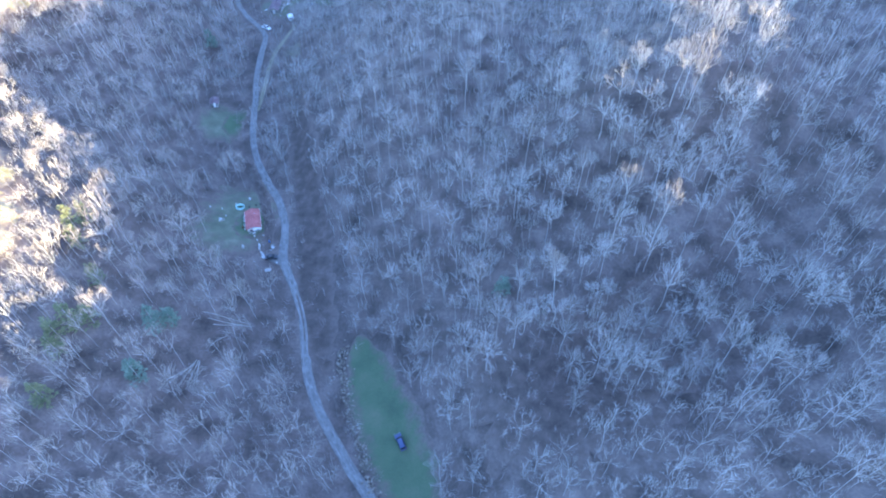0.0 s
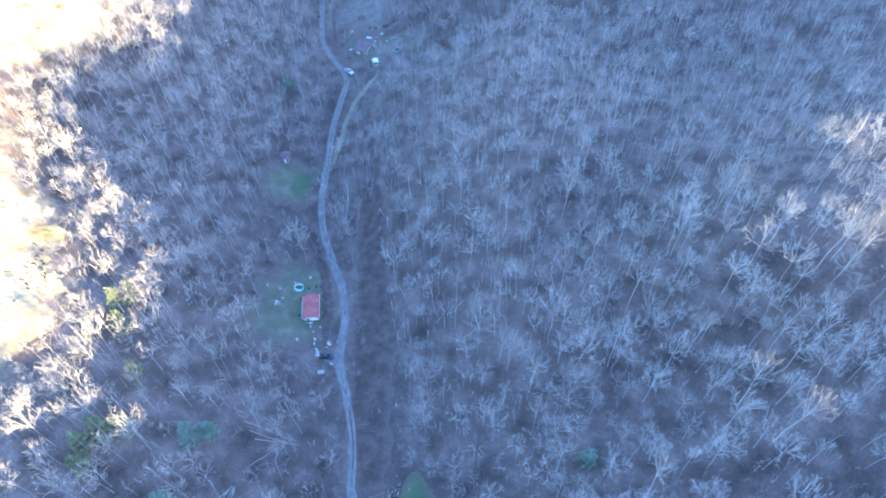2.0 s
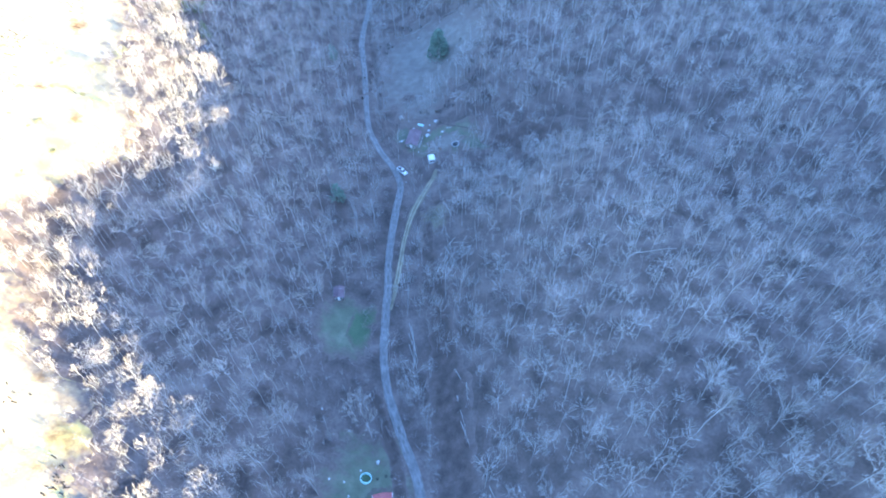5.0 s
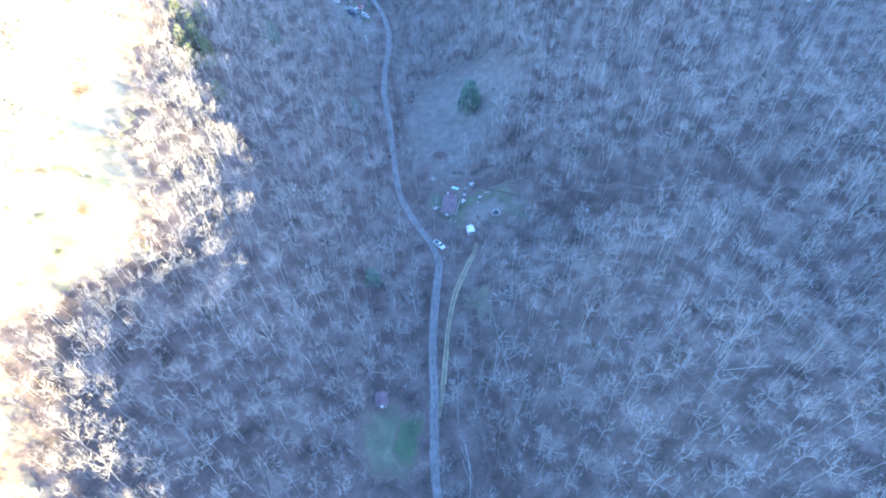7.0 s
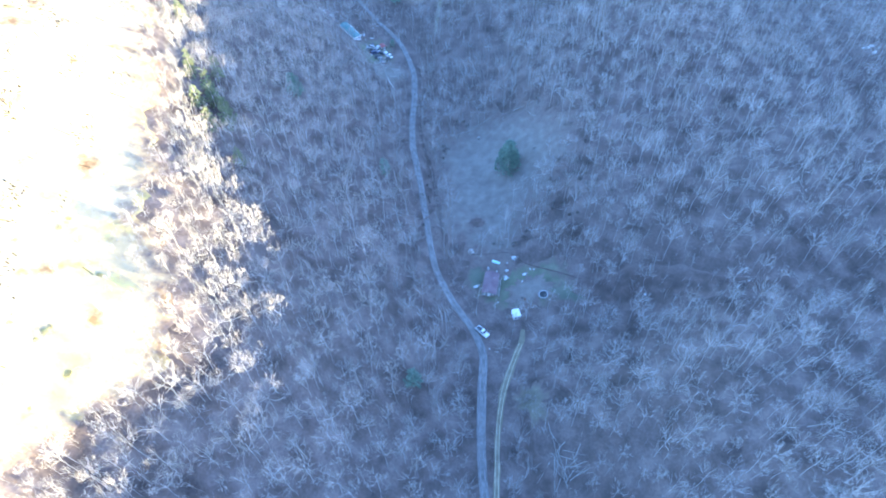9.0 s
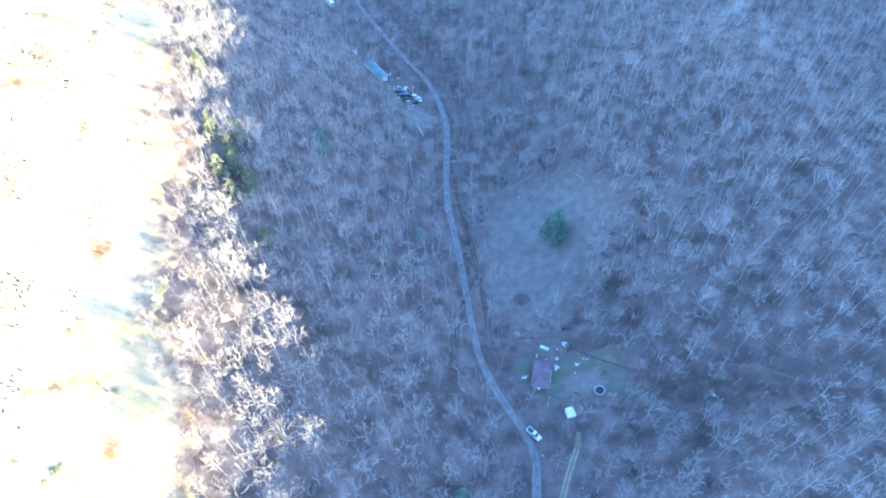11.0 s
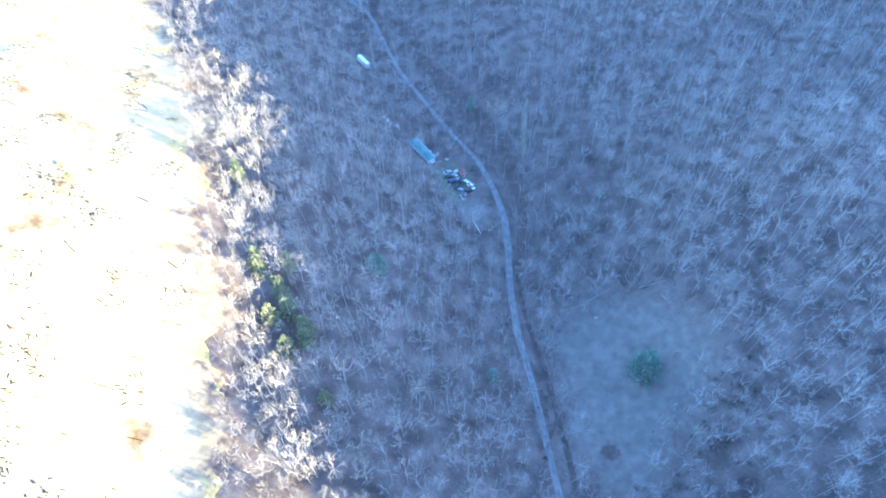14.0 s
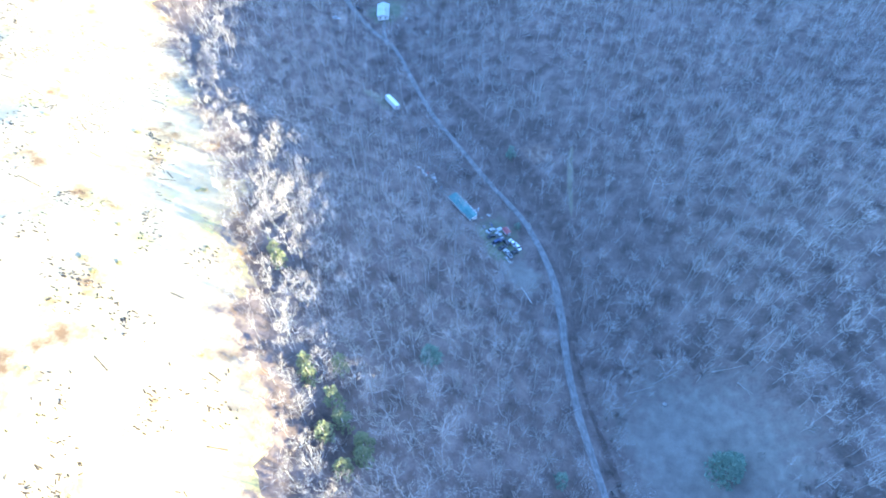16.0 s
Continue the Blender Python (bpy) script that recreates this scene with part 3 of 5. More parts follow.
def shrub(rng, tall, stems=11):
    V, F = [], []
    for i in range(stems):
        az, s = rng.uniform(0, 6.28), rng.uniform(0.5, 1.0)
        top = np.array((math.cos(az) * tall * 0.5 * s, math.sin(az) * tall * 0.5 * s, tall * rng.uniform(0.5, 1)))
        foot = np.array((math.cos(az) * 0.3, math.sin(az) * 0.3, -0.1))
        sd = rng.normal(0, 1, 3)
        sd *= 0.04 / np.linalg.norm(sd)
        V += [foot + sd, foot - sd, top]
        F.append((i * 6, i * 6 + 1, i * 6 + 2))
        m = foot + (top - foot) * rng.uniform(0.4, 0.7)
        V += [m + sd, m - sd, m + rng.normal(0, 0.35 * tall, 3) + np.array((0, 0, 0.3 * tall))]
        F.append((i * 6 + 3, i * 6 + 4, i * 6 + 5))
    return np.array(V), np.array(F)


rng = np.random.default_rng(7)
FULL = [bare_tree(rng, rng.uniform(15, 20), rng.uniform(3.0, 5.2), 10, 4, 4, 4) for _ in range(16)]
WOOD = [bare_tree(rng, rng.uniform(15, 21), rng.uniform(3.0, 5.2), 8, 4, 3, 3, True) for _ in range(26)]
LITE = [bare_tree(rng, rng.uniform(13, 19), rng.uniform(2.8, 4.5), 6, 4, 3, 2, True) for _ in range(12)]
SHRUBS = [shrub(rng, rng.uniform(2.0, 4.5)) for _ in range(8)]

# Where the woods stand: limits across the hollow, by the way along it.
EDGE_U = (-20, 20, 40, 80, 120, 200, 280, 360, 440, 520, 600, 640, 700, 740)
EDGE_L = (-45, -60, -75, -85, -105, -125, -135, -155, -175, -185, -195, -205, -205, -150)
EDGE_R = (110, 125, 142, 172, 200, 205, 232, 240, 245, 275, 292, 240, 130, 70)
ROAD_XY = np.array([p[:2] for p in spline(ROAD, 2.0)])
TRACK_XY = np.array([p[:2] for p in spline(TRACK, 2.0)])
# Evergreens: x, y, height, half width.
PINES_SUNNY = ((-125.3, 136.8, 13, 3.2), (-122.5, 131, 11, 3), (-123.8, 142, 10, 2.8), (-110.7, 98.3, 13, 3.6), (-113.5, 94, 11, 3.2), (-107.5, 101, 10, 3), (-112, 89, 9, 2.8), (-109.2, 74.2, 11, 3.2), (-113, 118, 9, 3),
                                   (-245, 423.4, 12, 3), (-206.5, 365.6, 12, 3.4), (-217.9, 390.4, 12, 3.2), (-224.9, 383.9, 11, 3), (-217.6, 368.9, 12, 3.2), (-217.5, 379.4, 13, 3.6), (-207.3, 369, 13, 3.6), (-248.3, 428.1, 10, 2.6), (-227.2, 387.7, 11, 3), (-211, 361, 12, 3.2), (-214, 374, 12, 3.4), (-196.9, 348.8, 9, 2.6))
PINES_SHADY = ((-91.6, 103, 12, 3.6), (-90.7, 84.6, 11, 3.2), (-193.2, 404.8, 12, 3.2), (-191.2, 405.3, 10, 3), (-118.8, 275, 10, 3.2), (-146.7, 373.8, 9, 2.6), (-88.5, 106, 9, 3), (-165, 488, 5, 1.8), (13.7, 109, 9, 2.8), (-170.5, 531, 9, 2.8))
# Open spots without trees: x, y, half sizes, turn in degrees.
OPEN = [(-157, 532, 7, 8, 0), (-162, 460, 8, 15, 38), (-247, 575, 5, 5, 0), (-23, 82, 9.5, 25, 20), (-14, 58, 7, 14, 15), (-10, 70, 6, 13, 15), (-79, 158, 15, 25, 20), (-88, 323, 22, 13, -5), (-99, 391, 24, 27, 0), (-105, 357, 11, 22, -8), (-101, 218, 12, 15, 0), (-172, 479, 12, 22, 40), (-190, 495, 5, 13, 45), (-237, 569, 7, 12, 40),
        (-255, 653, 14, 13, 0), (-54, 150, 9, 30, 18), (-60, 190, 8, 22, 20), (-79, 274, 6, 8, 0), (-78, 215, 6, 14, 15), (-70, 254, 9, 11, 0), (-46, 112, 9, 14, 15), (-80, 101, 7, 8, 0), (-152, 470, 5, 14, 20), (-100, 300, 9, 9, 0), (-40, 92, 7, 16, 25)] + [(p[0], p[1], p[3] + 1.2, p[3] + 1.2, 0) for p in PINES_SUNNY + PINES_SHADY]


def is_open(x, y):
    hit = np.zeros(len(x), bool)
    for ox, oy, sx, sy, turn in OPEN:
        c, s = math.cos(radians(turn)), math.sin(radians(turn))
        p, q = (x - ox) * c + (y - oy) * s, -(x - ox) * s + (y - oy) * c
        hit |= (p / sx) ** 2 + (q / sy) ** 2 < 1 + 0.25 * np.sin(x * 0.7 + y * 0.45)
    for line, r in ((ROAD_XY[ROAD_XY[:, 1] < 480], 4.2), (ROAD_XY[ROAD_XY[:, 1] >= 480], 1.5), (TRACK_XY, 3.2)):
        dist = np.min(np.hypot(x[:, None] - line[None, :, 0], y[:, None] - line[None, :, 1]), axis=1)
        hit |= dist < r
    return hit


def scatter(step, seed, jitter=0.8):
    """Jittered places inside the woods' limits."""
    g = np.random.default_rng(seed)
    U, V = np.meshgrid(np.arange(-20, 740, step), np.arange(-210, 300, step))
    u = U.ravel() + g.uniform(-0.5, 0.5, U.size) * step * jitter
    v = V.ravel() + g.uniform(-0.5, 0.5, U.size) * step * jitter
    keep = (v > np.interp(u, EDGE_U, EDGE_L)) & (v < np.interp(u, EDGE_U, EDGE_R))
    u, v = u[keep], v[keep]
    x, y = u * ALONG[0] + v * ACROSS[0], u * ALONG[1] + v * ACROSS[1]
    keep = ~is_open(x, y)
    return x[keep], y[keep], u[keep], v[keep]


tx, ty, tu, tv = scatter(6.1, 11, 0.9)
THICKET = ((-84.4, 207.6), (-82.4, 203.6), (-79, 204), (-75.5, 200), (-72, 195), (-69.5, 190), (-67, 184), (-65.5, 178), (-63, 171), (-61.5, 164), (-111, 336), (-114, 347), (-118, 361))
# Young growth crowds the sunlit edge.
ex, ey, eu, ev = scatter(4.8, 57, 0.9)
edge_v = np.interp(eu, THIN_U, THIN_V)
pick = (ev > edge_v) & (ev < edge_v + 34) & (eu > 130) & (eu < 620) & (np.random.default_rng(58).uniform(0, 1, len(ex)) < 0.85)
first_young = len(tx)
tx, ty = np.append(tx, ex[pick]), np.append(ty, ey[pick])
grown = np.append(np.ones(first_young), np.full(pick.sum() + len(THICKET), 0.75))
grown[-len(THICKET):] = 0.85
tx, ty = np.append(tx, [p[0] for p in THICKET]), np.append(ty, [p[1] for p in THICKET])
tu, tv = tx * ALONG[0] + ty * ALONG[1], tx * ACROSS[0] + ty * ACROSS[1]
tz = height(tx, ty)
order = np.random.default_rng(3)
# The sunlit top of the western slope is thinly wooded.
thin = tv < np.interp(tu, THIN_U, THIN_V)
fringe = ~thin & (tv < np.interp(tu, THIN_U, THIN_V) + 20)
beyond = np.interp(tu, THIN_U, THIN_V) - tv
keep = (~thin | (order.uniform(0, 1, len(tx)) < 0.02 + 0.7 * np.exp(-(np.maximum(beyond, 0) / 16) ** 2) * (np.abs(tu - 348) < 28))) & (~fringe | (order.uniform(0, 1, len(tx)) < 0.95))
# Ravines and dark bottoms carry few tall trees: x, y, half sizes, turn.
sparse = np.zeros(len(tx), bool)
for ox, oy, ax, ay, turn in ((66, 110, 34, 8, 18), (-14, 316, 52, 10, -1), (-116, 482, 12, 50, 15), (16, 72, 24, 12, 10), (-152, 575, 12, 45, 30), (-172, 527, 9, 72, 31), (-62, 118, 9, 22, 15), (-52, 150, 12, 36, 18), (-100, 195, 10, 14, 0)):
    c, sn = math.cos(radians(turn)), math.sin(radians(turn))
    sparse |= (((tx - ox) * c + (ty - oy) * sn) / ax) ** 2 + ((-(tx - ox) * sn + (ty - oy) * c) / ay) ** 2 < 1
keep &= ~sparse | (order.uniform(0, 1, len(tx)) < 0.3)
tx, ty, tz, tu, tv, grown = tx[keep], ty[keep], tz[keep], tu[keep], tv[keep], grown[keep]
near = (tx > 2) & (tx < 95) & (ty > 72) & (ty < 190)
near_ids = np.nonzero(near)[0][:290]
rest = np.setdiff1d(np.arange(len(tx)), near_ids)

protos = []
for kind_no, (trunk_m, crown_m) in enumerate(FULL):
    t = new("bare_tree")
    for nm, (v, f), mat in (("trunk", trunk_m, M_BARK), ("crown", crown_m, M_TWIG_BROWN if kind_no % 5 > 2 else M_TWIG)):
        soup(nm, v, f, [mat]).parent = t
    tagged(t, "tall leafless hardwood tree with pale grey twigs", "tree", "bare trees on the near slope")
    protos.append(t)
for k, i in enumerate(near_ids):
    s = order.uniform(0.68, 1.2)
    m = Matrix.Translation((tx[i], ty[i], tz[i])) @ Matrix.Rotation(order.uniform(0, 6.28), 4, "Z") @ Matrix.Diagonal((s, s, s * order.uniform(0.9, 1.1), 1))
    if k < len(protos):
        protos[k].matrix_basis = m
    else:
        copy_thing(protos[k % len(protos)], m)


# Young, lower trees along the sunlit edge of the woods.
young = np.where(tv < np.interp(tu, THIN_U, THIN_V), 0.5, np.where(tv < np.interp(tu, THIN_U, THIN_V) + 14, 0.68, grown))
order_tint = order.uniform(0, 1, len(tx))
lit = (tv > np.interp(tu, THIN_U, THIN_V) + 7) & (tv < np.interp(tu, THIN_U, THIN_V) + 34) & (tu > 130) & (tu < 520)


def woods(name, ids, kinds, label, smin=0.62, smax=1.12):
    """Many trees in one mesh."""
    V, F, I, n = [], [], [], 0
    for i in ids:
        pool_of = WOOD if lit[i] and young[i] > 0.55 else LITE if young[i] < 1 or order_tint[i] % 0.1 < 0.025 else kinds
        trunk_m, crown_m = pool_of[order.integers(len(pool_of))]
        s, a = order.uniform(smin, smax) * young[i], order.uniform(0, 6.28)
        c, sn = math.cos(a) * s, math.sin(a) * s
        rot = np.array(((c, sn, 0), (-sn, c, 0), (0, 0, s * order.uniform(0.88, 1.12))))
        for k, (v, f) in enumerate((trunk_m, crown_m)):
            V.append(v @ rot + (tx[i], ty[i], tz[i]))
            F.append(np.asarray(f) + n)
            I.append(np.full(len(f), 0 if k == 0 else (3 if order_tint[i] > 0.3 else 2) if tv[i] < -12 else (1 if order_tint[i] > 0.45 else 2)))
            n += len(v)
    ob = soup(name, np.concatenate(V), np.concatenate(F), [M_BARK, M_TWIG, M_TWIG_BROWN, M_TWIG_GLOW], np.concatenate(I))
    return tagged(ob, label, "woods", kind="stuff")


far = (tu > 525) | (tv < -115) | (tv > 170)
woods("bare_woods", [i for i in rest if not far[i]], WOOD, "dense leafless hardwood trees on the hollow's slopes")
woods("far_bare_woods", [i for i in rest if far[i]], LITE, "leafless hardwood trees farther along the ridges")

def sapling(rng, tall):
    """A thin young tree: a bent stem and a few short shoots."""
    bend = rng.normal(0, 0.09, 2) * tall
    top = np.array((bend[0], bend[1], tall))
    v, f = tube([(0, 0, -0.3), top * (0.4, 0.4, 0.5), top], (tall * 0.0045, tall * 0.0035, 0.015), 3)
    V, F, n = [v], [np.array(f)], len(v)
    for k in range(20):
        h = rng.uniform(0.35, 1.0)
        p = top * h * (h, h, 1)
        o = rng.normal(0, 1, 3)
        o[2] = abs(o[2]) + 0.4
        o *= tall * rng.uniform(0.14, 0.3) / np.linalg.norm(o)
        sd = np.cross(o, rng.normal(0, 1, 3))
        sd *= 0.045 / (np.linalg.norm(sd) + 1e-9)
        V.append(np.array((p + sd, p - sd, p + o)))
        F.append(np.array(((n, n + 1, n + 2),)))
        n += 3
    return np.concatenate(V), np.concatenate(F)


SAPLINGS = [sapling(rng, rng.uniform(4, 9.5)) for _ in range(14)]
px, py, pu, pv = scatter(4.6, 31, 1.0)
keep = pv > np.interp(pu, THIN_U, THIN_V) + 10
px, py, pu = px[keep], py[keep], pu[keep]
keep = (pu < 580) & (order.uniform(0, 1, len(px)) < 0.85)
px, py = px[keep], py[keep]
pz = height(px, py)
V, F, I, n = [], [], [], 0
for i in range(len(px)):
    v, f = SAPLINGS[order.integers(len(SAPLINGS))]
    s, a = order.uniform(0.7, 1.2), order.uniform(0, 6.28)
    rot = np.array(((math.cos(a) * s, math.sin(a) * s, 0), (-math.sin(a) * s, math.cos(a) * s, 0), (0, 0, s)))
    V.append(v @ rot + (px[i], py[i], pz[i]))
    F.append(f + n)
    I.append(np.full(len(f), int(order.uniform() < 0.7)))
    n += len(v)
tagged(soup("saplings", np.concatenate(V), np.concatenate(F), [M_TWIG, M_TWIG_BROWN], np.concatenate(I)), "thin leafless young trees between the tall ones", "saplings", kind="stuff")

sx, sy, su, sv = scatter(6.4, 23, 1.0)
verge = ROAD_XY[(ROAD_XY[:, 1] > 60) & (ROAD_XY[:, 1] < 470)]
verge = np.repeat(verge, 2, axis=0) + np.stack([order.choice((-1, 1), 2 * len(verge)) * order.uniform(3.4, 7.5, 2 * len(verge)), order.normal(0, 1, 2 * len(verge))], 1)
verge = verge[order.uniform(0, 1, len(verge)) < 0.75]
tangle = np.stack([order.normal(-79.6, 2.4, 46), order.normal(273, 3.6, 46)], 1)
verge = np.concatenate([verge, tangle])
sx, sy = np.append(sx, verge[:, 0]), np.append(sy, verge[:, 1])
sz = height(sx, sy)
V, F, n = [], [], 0
for i in range(len(sx)):
    v, f = SHRUBS[order.integers(len(SHRUBS))]
    s, a = order.uniform(0.5, 1.2), order.uniform(0, 6.28)
    rot = np.array(((math.cos(a) * s, math.sin(a) * s, 0), (-math.sin(a) * s, math.cos(a) * s, 0), (0, 0, s)))
    V.append(v @ rot + (sx[i], sy[i], sz[i]))
    F.append(f + n)
    n += len(v)
tagged(soup("underbrush", np.concatenate(V), np.concatenate(F), [M_SHRUB]), "leafless saplings and brush under the trees", "brush", kind="stuff")

# Dark clumps of dead weeds along the meadow's wet rim: x, y, spread in x and y, number.
V, F, n = [], [], 0
for cx, cy, ax, ay, num in ((-69, 371, 6.5, 12, 60), (-76, 360, 5, 6, 18), (-126, 384, 2.5, 22, 36), (-104, 419, 12, 2.5, 16), (-88, 344, 6, 2, 12)):
    for _ in range(num):
        p = np.array((order.normal(cx, ax), order.normal(cy, ay), 0.0))
        r, tall = order.uniform(0.4, 1.1), order.uniform(0.4, 1.0)
        for _ in range(22):
            a, d = order.uniform(0, 6.28), r * math.sqrt(order.uniform(0, 1))
            foot = p + (math.cos(a) * d, math.sin(a) * d, 0)
            foot[2] = float(height(foot[0], foot[1])) + 0.02
            tip = foot + (math.cos(a) * 0.4, math.sin(a) * 0.4, tall * order.uniform(0.6, 1.1))
            w = np.array((-math.sin(a), math.cos(a), 0)) * 0.16
            V += [foot + w, foot - w, tip]
            F.append((n, n + 1, n + 2))
            n += 3
tagged(soup("dead_weeds", np.array(V), np.array(F), [M_TUSSOCK]), "dark clumps of dead weeds round the meadow", "weeds", kind="stuff")


# ---- paints and fabrics of the things ----
M_WHITE = material("white_paint", [(0.58, 0.58, 0.57), (0.70, 0.70, 0.69), (0.80, 0.80, 0.79)], 0.8, 0.5, fine=9, spec=0.5)
M_FADED = material("faded_white_paint", [(0.30, 0.30, 0.295), (0.43, 0.43, 0.42), (0.58, 0.58, 0.57)], 0.9, 0.6, fine=7)
M_GREY = material("grey_paint", [(0.28, 0.29, 0.30), (0.36, 0.37, 0.38), (0.44, 0.45, 0.46)], 0.8, 0.5, fine=9)
M_BLUE = material("dark_blue_paint", [(0.03, 0.04, 0.09), (0.045, 0.06, 0.13), (0.07, 0.085, 0.17)], 0.9, 0.35, fine=9, spec=0.5)
M_DARK = material("dark_paint", [(0.03, 0.03, 0.035), (0.05, 0.05, 0.055), (0.08, 0.08, 0.085)], 0.9, 0.45, fine=9, spec=0.5)
M_SILVER = material("silver_paint", [(0.42, 0.43, 0.45), (0.52, 0.53, 0.55), (0.60, 0.61, 0.62)], 0.9, 0.4, 0.4, fine=9, spec=0.5)
M_RED = material("faded_red_metal", [(0.24, 0.07, 0.068), (0.38, 0.11, 0.102), (0.48, 0.17, 0.155)], 0.55, 0.55, fine=10, bump=0.1)
M_REDPAINT = material("red_paint", [(0.22, 0.065, 0.065), (0.30, 0.09, 0.088), (0.38, 0.14, 0.13)], 0.8, 0.5, fine=8)
M_PLUM = material("dull_plum_shingles", [(0.13, 0.085, 0.095), (0.18, 0.12, 0.13), (0.23, 0.165, 0.17)], 0.4, 0.9, fine=10, bump=0.2)
M_TEAL = material("teal_metal", [(0.05, 0.13, 0.128), (0.085, 0.19, 0.185), (0.15, 0.26, 0.25)], 0.3, 0.5, fine=10)
M_TURQ = material("turquoise_vinyl", [(0.36, 0.60, 0.57), (0.46, 0.68, 0.64), (0.58, 0.76, 0.71)], 0.7, 0.5, fine=9)
M_PALEROOF = material("pale_metal_roof", [(0.33, 0.35, 0.38), (0.42, 0.44, 0.47), (0.52, 0.54, 0.56)], 0.3, 0.45, fine=10)
M_SIDING = material("pale_siding", [(0.46, 0.45, 0.42), (0.58, 0.57, 0.54), (0.66, 0.65, 0.62)], 0.5, 0.8, fine=10)
M_BOARD = material("weathered_boards", [(0.13, 0.12, 0.11), (0.22, 0.20, 0.18), (0.31, 0.29, 0.26)], 1.2, 0.9, fine=8, random_object=0.4)
M_TYRE = material("black_rubber", [(0.015, 0.015, 0.016), (0.025, 0.025, 0.026), (0.04, 0.04, 0.04)], 3.0, 0.85, fine=5)
M_STEEL = material("dull_steel", [(0.35, 0.35, 0.35), (0.45, 0.45, 0.45), (0.55, 0.55, 0.55)], 1.5, 0.45, 0.7, fine=5)
M_NET = material("black_mesh_mat", [(0.02, 0.022, 0.025), (0.035, 0.038, 0.04), (0.05, 0.055, 0.055)], 2.0, 0.8, fine=6)
M_BARREL = material("blue_plastic", [(0.05, 0.12, 0.30), (0.07, 0.17, 0.38), (0.10, 0.22, 0.45)], 1.5, 0.5, fine=6)
M_RUST = material("rusty_iron", [(0.12, 0.055, 0.03), (0.20, 0.09, 0.05), (0.28, 0.15, 0.09)], 1.5, 0.9, fine=6)
M_LAMP = material("clear_lamp", [(0.6, 0.6, 0.58), (0.7, 0.7, 0.68), (0.8, 0.8, 0.78)], 2.0, 0.2, fine=4, spec=0.6)
M_TAIL = material("red_lamp", [(0.3, 0.02, 0.02), (0.4, 0.03, 0.03), (0.5, 0.04, 0.04)], 2.0, 0.3, fine=4)


def glass(name):
    m = bpy.data.materials.new(name)
    m.use_nodes = True
    b = m.node_tree.nodes["Principled BSDF"]
    b.inputs["Base Color"].default_value = (0.045, 0.055, 0.065, 1)
    b.inputs["Roughness"].default_value, b.inputs["Specular IOR Level"].default_value = 0.06, 0.8
    return m


M_GLASS = glass("tinted_glass")


def part(name, bm, mat, parent, label=""):
    me = bpy.data.meshes.new(name)
    bm.normal_update()
    bm.to_mesh(me)
    bm.free()
    me.materials.append(mat)
    ob = new(name, me)
    ob.parent = parent
    if label:
        tagged(ob, label)
    return ob


def block(*boxes, bevel=0.02):
    """A bmesh of bevelled boxes: (cx, cy, cz, sx, sy, sz[, turn about z, turn about y])."""
    bm = bmesh.new()
    for cx, cy, cz, sx, sy, sz, *turn in boxes:
        m = Matrix.Translation((cx, cy, cz))
        if turn:
            m = m @ Matrix.Rotation(radians(turn[0]), 4, "Z")
        if len(turn) > 1:
            m = m @ Matrix.Rotation(radians(turn[1]), 4, "Y")
        bmesh.ops.create_cube(bm, size=1, matrix=m @ Matrix.Diagonal((sx, sy, sz, 1)))
    if bevel:
        bmesh.ops.bevel(bm, geom=bm.edges[:], offset=bevel, segments=1, affect="EDGES")
    return bm


def prism(profile, y0, y1, squeeze=1.0, z_from=0.0):
    """A side outline of (x, z) drawn across y; above z_from the sides lean in."""
    bm = bmesh.new()
    rows = []
    for y in (y0, y1):
        rows.append([bm.verts.new((x, y * (squeeze if z > z_from else 1), z)) for x, z in profile])
    n = len(profile)
    for k in range(n):
        bm.faces.new((rows[0][k], rows[0][(k + 1) % n], rows[1][(k + 1) % n], rows[1][k]))
    bm.faces.new(rows[0][::-1])
    bm.faces.new(rows[1])
    bmesh.ops.recalc_face_normals(bm, faces=bm.faces[:])
    return bm


def ring_bm(r0, r1, z0, z1, n=28):
    """A ring of rectangular section; r0 = 0 makes a disc with a rim."""
    bm = bmesh.new()
    loops = []
    for r, z in ((r0, z0), (r1, z0), (r1, z1), (r0, z1)):
        loops.append([bm.verts.new((r * math.cos(2 * math.pi * k / n), r * math.sin(2 * math.pi * k / n), z)) for k in range(n)] if r > 0 else [bm.verts.new((0, 0, z))] * n)
    for i in range(4):
        p, q = loops[i], loops[(i + 1) % 4]
        for k in range(n):
            vs = list(dict.fromkeys((p[k], p[(k + 1) % n], q[(k + 1) % n], q[k])))
            if len(vs) > 2:
                bm.faces.new(vs)
    bmesh.ops.recalc_face_normals(bm, faces=bm.faces[:])
    return bm


def rod_bm(P, radii, sides=6):
    v, f = tube(P, radii, sides)
    bm = bmesh.new()
    vs = [bm.verts.new(p) for p in v]
    for t in f:
        bm.faces.new([vs[k] for k in t])
    n = len(P)
    bm.faces.new(vs[:sides][::-1])
    bm.faces.new(vs[(n - 1) * sides:])
    bmesh.ops.recalc_face_normals(bm, faces=bm.faces[:])
    return bm


